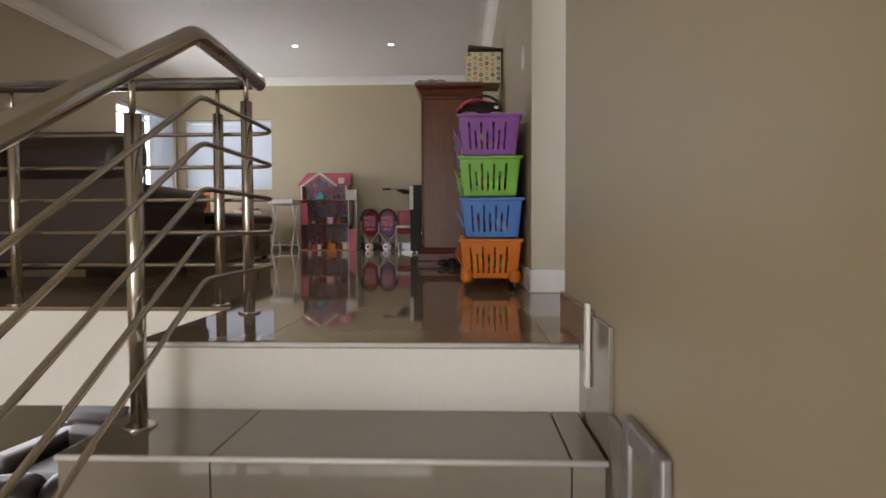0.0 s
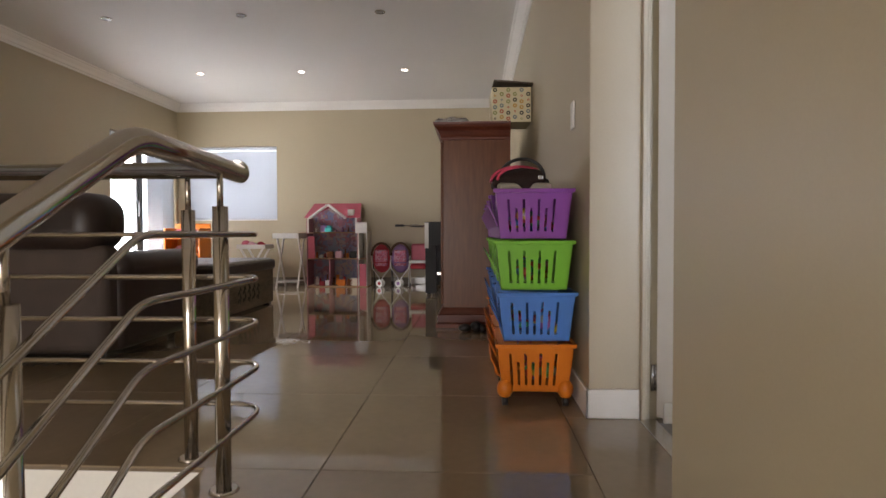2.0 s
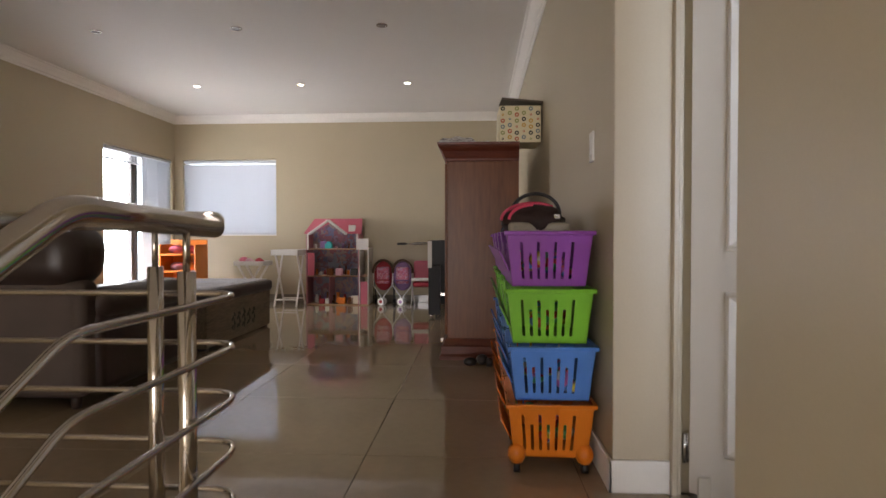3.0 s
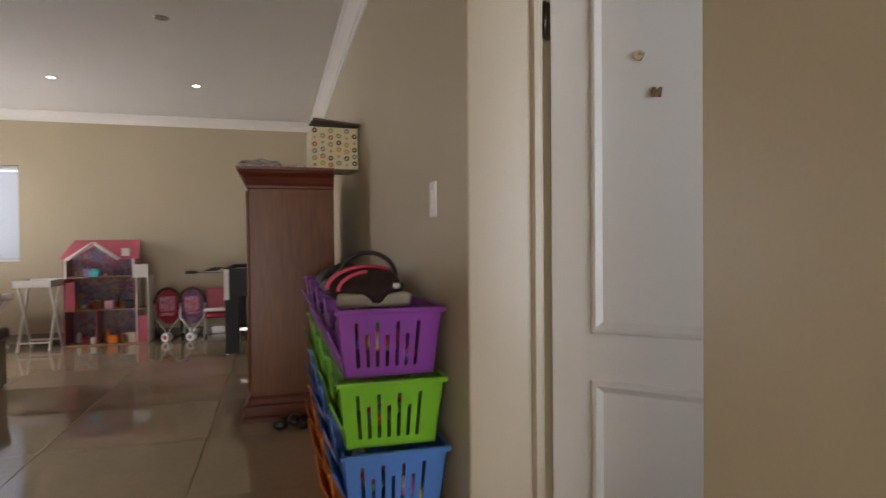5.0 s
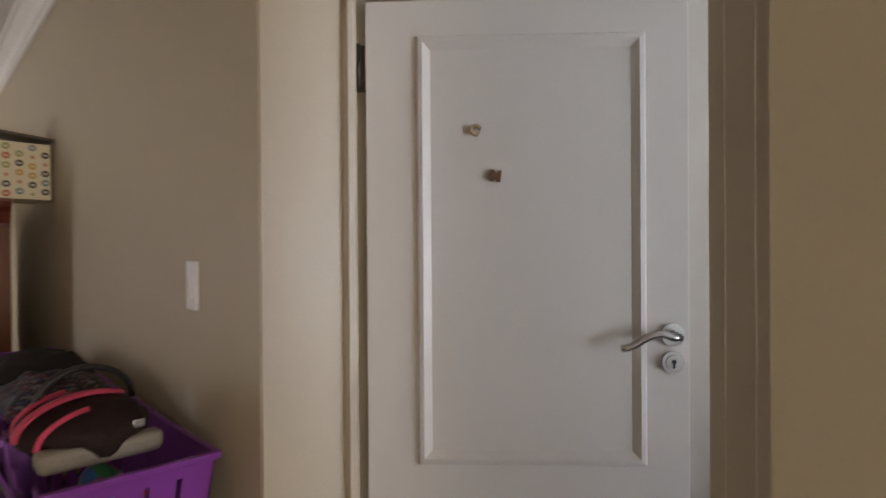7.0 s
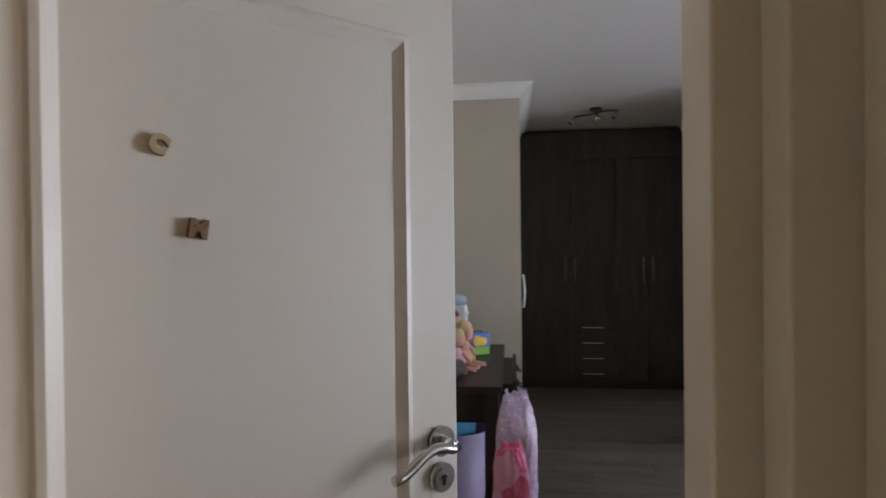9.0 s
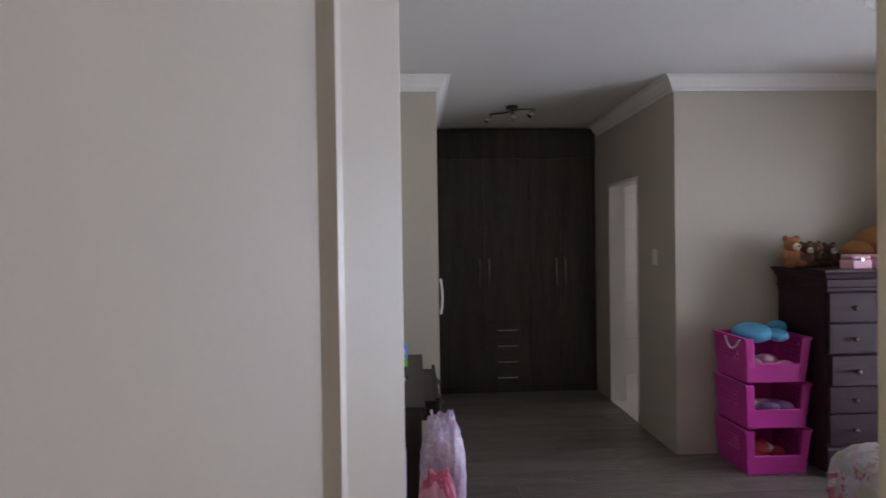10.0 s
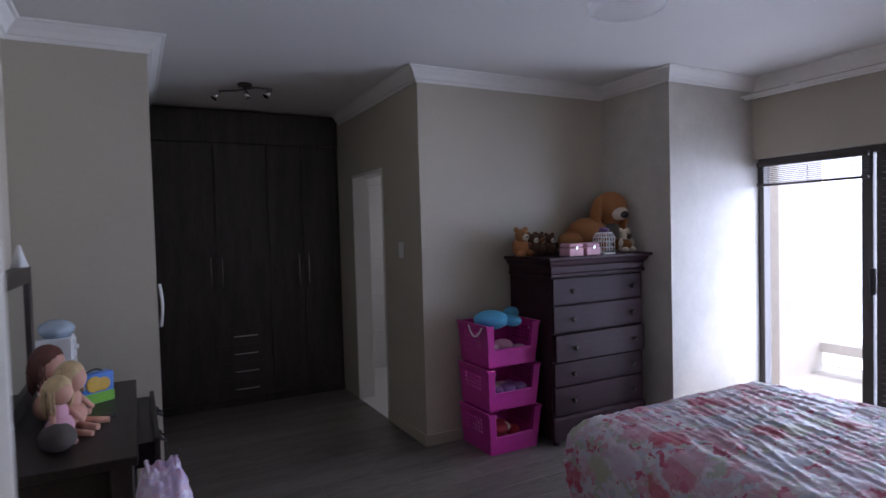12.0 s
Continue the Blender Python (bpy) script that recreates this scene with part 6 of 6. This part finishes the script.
def soft_bag(label, x, y, w, d, h, material, seed):
    """A stuffed soft bag with creases, a gathered top and two loop handles."""
    t = thing("fabric_bag", label, "bag", (x, y, 0))
    bm = bmesh.new()
    bmesh.ops.create_icosphere(bm, subdivisions=5, radius=1)
    for v in bm.verts:
        c = v.co
        q = (abs(c.x) ** 4 + abs(c.y) ** 4 + abs(c.z) ** 4) ** 0.25
        p = c / q
        up = (p.z + 1) / 2
        k = 1 + 0.14 * noise.noise(p * 2.2 + Vector((seed, 0, 0))) + 0.11 * (1 - abs(noise.noise((p.x * 6 + seed, p.y * 6, p.z * 5)))) ** 3
        pinch = 1 - 0.12 * max(0, up - 0.8) / 0.2
        v.co = Vector((p.x * w / 2 * k * pinch, p.y * d / 2 * k * pinch, max(0, up * h * (1 + 0.05 * noise.noise((p.x * 4, p.y * 4, seed))))))
    for f in bm.faces:
        f.smooth = True
    part("bag_body", bm, material, t)
    for q in (-1, 1):
        bm = bmesh.new()
        tube(bm, curve3((-w * 0.22, q * d * 0.2, h * 0.93), (0, q * d * 0.3, h * 1.13), (w * 0.22, q * d * 0.2, h * 0.93), 10), 0.006, 6)
        part("handle", bm, material, t)


soft_bag("lilac printed plastic bag stuffed full beside the dressing table", 2.85, 2.10, 0.17, 0.17, 0.78, TULLE, 3)
soft_bag("pink and red printed bag standing under the dressing table", 2.66, 2.125, 0.13, 0.14, 0.62, patterned("pink_print_bag", [(0.62, 0.10, 0.22), (0.70, 0.30, 0.42), (0.55, 0.08, 0.16)], 16, 0.5, 0.3), 8)


def toy_bin_under_desk():
    t = thing("open_toy_box", "blue and lilac plastic toy box with books under the dressing table", "toy box", (3.4, 2.43, 0), 20)
    bm = bmesh.new()
    rod(bm, (0, 0, 0), (0, 0, 0.01), 0.15, 24)
    n = 24
    rings = [[bm.verts.new((r * math.cos(2 * math.pi * k / n), r * math.sin(2 * math.pi * k / n), z)) for k in range(n)] for r, z in ((0.15, 0.0), (0.19, 0.46), (0.18, 0.46), (0.142, 0.01))]
    for a, b in zip(rings, rings[1:]):
        for k in range(n):
            bm.faces.new((a[k], a[(k + 1) % n], b[(k + 1) % n], b[k])).smooth = True
    part("tub", bm, mat("lilac_plastic", (0.42, 0.36, 0.55), 0.4), t)
    for k, m in enumerate((SKYPLUSH, LILAC, PINK, BLUE)):
        bm = bmesh.new()
        box(bm, -0.09 + 0.045 * k, -0.065 + 0.045 * k, -0.09, 0.09, 0.05, 0.56 - 0.03 * k, 0.003)
        part("picture_book", bm, m, t)


toy_bin_under_desk()


def chandelier():
    t = thing("ceiling_lamp", "round crystal glass ceiling lamp with hanging drops", "ceiling lamp", (2.72, 0.19, ROOMTOP))
    bm = bmesh.new()
    rod(bm, (0, 0, -0.03), (0, 0, 0), 0.11, 28)
    part("ceiling_plate", bm, CHROME, t)
    bm = bmesh.new()
    n = 32
    prof = ((0.155, -0.10), (0.17, -0.125), (0.165, -0.15), (0.12, -0.17), (0.06, -0.178), (0.0005, -0.18))
    rings = [[bm.verts.new((r * math.cos(2 * math.pi * k / n), r * math.sin(2 * math.pi * k / n), z)) for k in range(n)] for r, z in prof]
    for a, b in zip(rings, rings[1:]):
        for k in range(n):
            bm.faces.new((a[k], a[(k + 1) % n], b[(k + 1) % n], b[k])).smooth = True
    s = part("glass_bowl", bm, glass("frosted_glass", (0.93, 0.93, 0.93), 0.3), t, "frosted white glass bowl")
    for k in range(12):
        a = 2 * math.pi * k / 12
        bm = bmesh.new()
        x, y = 0.125 * math.cos(a), 0.125 * math.sin(a)
        rod(bm, (x, y, -0.10), (x, y, -0.03), 0.0015, 5)
        rod(bm, (x, y, -0.155), (x, y, -0.10), 0.011, 6, 0.006)
        part("crystal_drop", bm, CRYSTAL, t)


chandelier()


def spot_bar():
    t = thing("spotlight_bar", "dark metal ceiling spotlight bar with three heads", "ceiling lamp", (5.25, 1.39, ROOMTOP), 60)
    bm = bmesh.new()
    rod(bm, (0, 0, -0.02), (0, 0, 0), 0.05, 20)
    part("ceiling_rose", bm, DARKMETAL, t)
    bm = bmesh.new()
    tube(bm, [(-0.2, 0, -0.045), (-0.08, 0.03, -0.04), (0.08, -0.03, -0.04), (0.2, 0, -0.045)], 0.007, 8)
    rod(bm, (0, 0, -0.042), (0, 0, -0.015), 0.008, 8)
    part("bar", bm, DARKMETAL, t)
    for x, tilt in ((-0.19, 0.03), (0.0, -0.02), (0.19, 0.03)):
        bm = bmesh.new()
        rod(bm, (x, 0, -0.05), (x + tilt, tilt, -0.105), 0.014, 14, 0.024)
        h = part("lamp_head", bm, CHROME, t)


spot_bar()

# bathroom window and wall tiles seen through the opening
bath_window = tagged(new("window_3"), "small bright frosted window with a dark catch in the bathroom", "window", kind="structure")
ringed("window_frame", 5.42, 6.25, -1.598, -1.56, 1.22, 2.05, "y", 0.04, ALUW, bath_window)
boxes("pane", [(5.46, 6.21, -1.59, -1.58, 1.26, 2.01)], glowing("daylit_frosted_glass", (0.95, 0.96, 1.0), 0.55), bath_window)
boxes("catch", [(5.60, 5.62, -1.56, -1.53, 1.26, 1.36)], BLACK, bath_window, bevel=0.003)
hand_mirror = thing("bathrobe_hook", "pale oval handle on the edge of the alcove wall", "hook")
bm = bmesh.new()
tube(bm, [(XB + 0.03 + 0.0 * k, 2.044 - 0.012 - 0.012 * math.sin(math.pi * k / 10), 1.00 + 0.24 * k / 10) for k in range(11)], 0.008, 8)
part("loop", bm, WHITE, hand_mirror)


# ---- tiles and planks, last ----
def shared_piece(name, w, d, h, material, bevel=0.0015):
    bm = bmesh.new()
    box(bm, -w / 2, w / 2, -d / 2, d / 2, -h, 0, bevel, 1)
    me = bpy.data.meshes.new(name)
    bm.to_mesh(me)
    bm.free()
    me.materials.append(material)
    return me


hall_floor = tagged(new("floor"), "polished beige porcelain tile floor", "floor", kind="structure")
boxes("grout_bed", [(LEFT, RIGHT, 2.2, FAR, -0.016, -0.006), (-0.80, RIGHT, 1.485, 2.2, -0.016, -0.006), (RIGHT, 0.64, 1.80, 2.74, -0.016, -0.006)], GROUT, hall_floor)
TS, GAP = 0.824, 0.002
cache = {}


def hall_tile(x0, x1, y0, y1):
    key = (round(x1 - x0, 3), round(y1 - y0, 3))
    if min(key) < 0.01:
        return
    if key not in cache:
        cache[key] = shared_piece("tile", key[0] - GAP, key[1] - GAP, 0.0095, TILE)
    ob = new("tile", cache[key])
    ob.parent = hall_floor
    ob.location = ((x0 + x1) / 2, (y0 + y1) / 2, random.uniform(-0.0003, 0.0))


xs = [0.365 - TS * k for k in range(6)]
xs = [RIGHT + 0.163] + [x for x in xs if x > LEFT] + [LEFT]
ys = [1.485, 2.2] + [2.2 + TS * k for k in range(1, 8)] + [FAR]
for xa, xb in zip(xs[1:], xs):
    edge = xb > 0.4
    for ya, yb in zip([1.485, 1.80, 2.74] + ys[2:] if edge else ys, [1.80, 2.74] + ys[2:] if edge else ys[1:]):
        if edge:
            hall_tile(xa, NEAR if ya < 1.7 else (0.64 if yb < 2.75 else RIGHT), ya, yb)
        elif ya > 1.9 or xb > -0.81:
            hall_tile(max(xa, -0.82) if ya < 1.9 else xa, xb, ya, yb)

room_floor = tagged(new("floor_bedroom"), "grey brown oak laminate plank floor", "floor", kind="structure")
PW, PL = 0.193, 1.285
plank = shared_piece("plank", PW - 0.0015, PL - 0.0015, 0.01, PLANK, 0.001)
ends = {}
for i in range(32):
    x = 0.705 + PW * (i + 0.5)
    if x > 6.75:
        break
    y = -2.3 - random.uniform(0, PL)
    top = YL if x < XB else 2.04
    while y < top:
        a, b = max(y, YW), min(y + PL, top)
        if b - a > 0.02:
            if b - a > PL - 0.001:
                me = plank
            else:
                key = round(b - a, 2)
                me = ends.setdefault(key, shared_piece("plank", PW - 0.0015, key - 0.0015, 0.01, PLANK, 0.001))
            if not (x > XB + 0.14 and b < 0.4):
                ob = new("plank", me)
                ob.parent = room_floor
                ob.location = (x, (a + b) / 2, random.uniform(-0.0004, 0.0))
        y += PL

bath_wall = tagged(new("wall_bath_tiles"), "white tiled bathroom wall", "wall", kind="structure")
bt = shared_piece("wall_tile", 0.597, 0.397, 0.008, BATHTILE, 0.001)
for i in range(4):
    for j in range(6):
        x, z = 4.9 + 0.6 * i, 0.2 + 0.4 * j
        if 5.2 < x < 6.4 and 1.1 < z < 2.0:
            continue
        ob = new("wall_tile", bt)
        ob.parent = bath_wall
        ob.matrix_basis = pose(x, -1.591, z, 90, 0, 0)
for i in range(3):
    for j in range(6):
        ob = new("wall_tile", bt)
        ob.parent = bath_wall
        ob.matrix_basis = pose(6.741, -1.25 + 0.6 * i, 0.2 + 0.4 * j, 90, 0, -90)
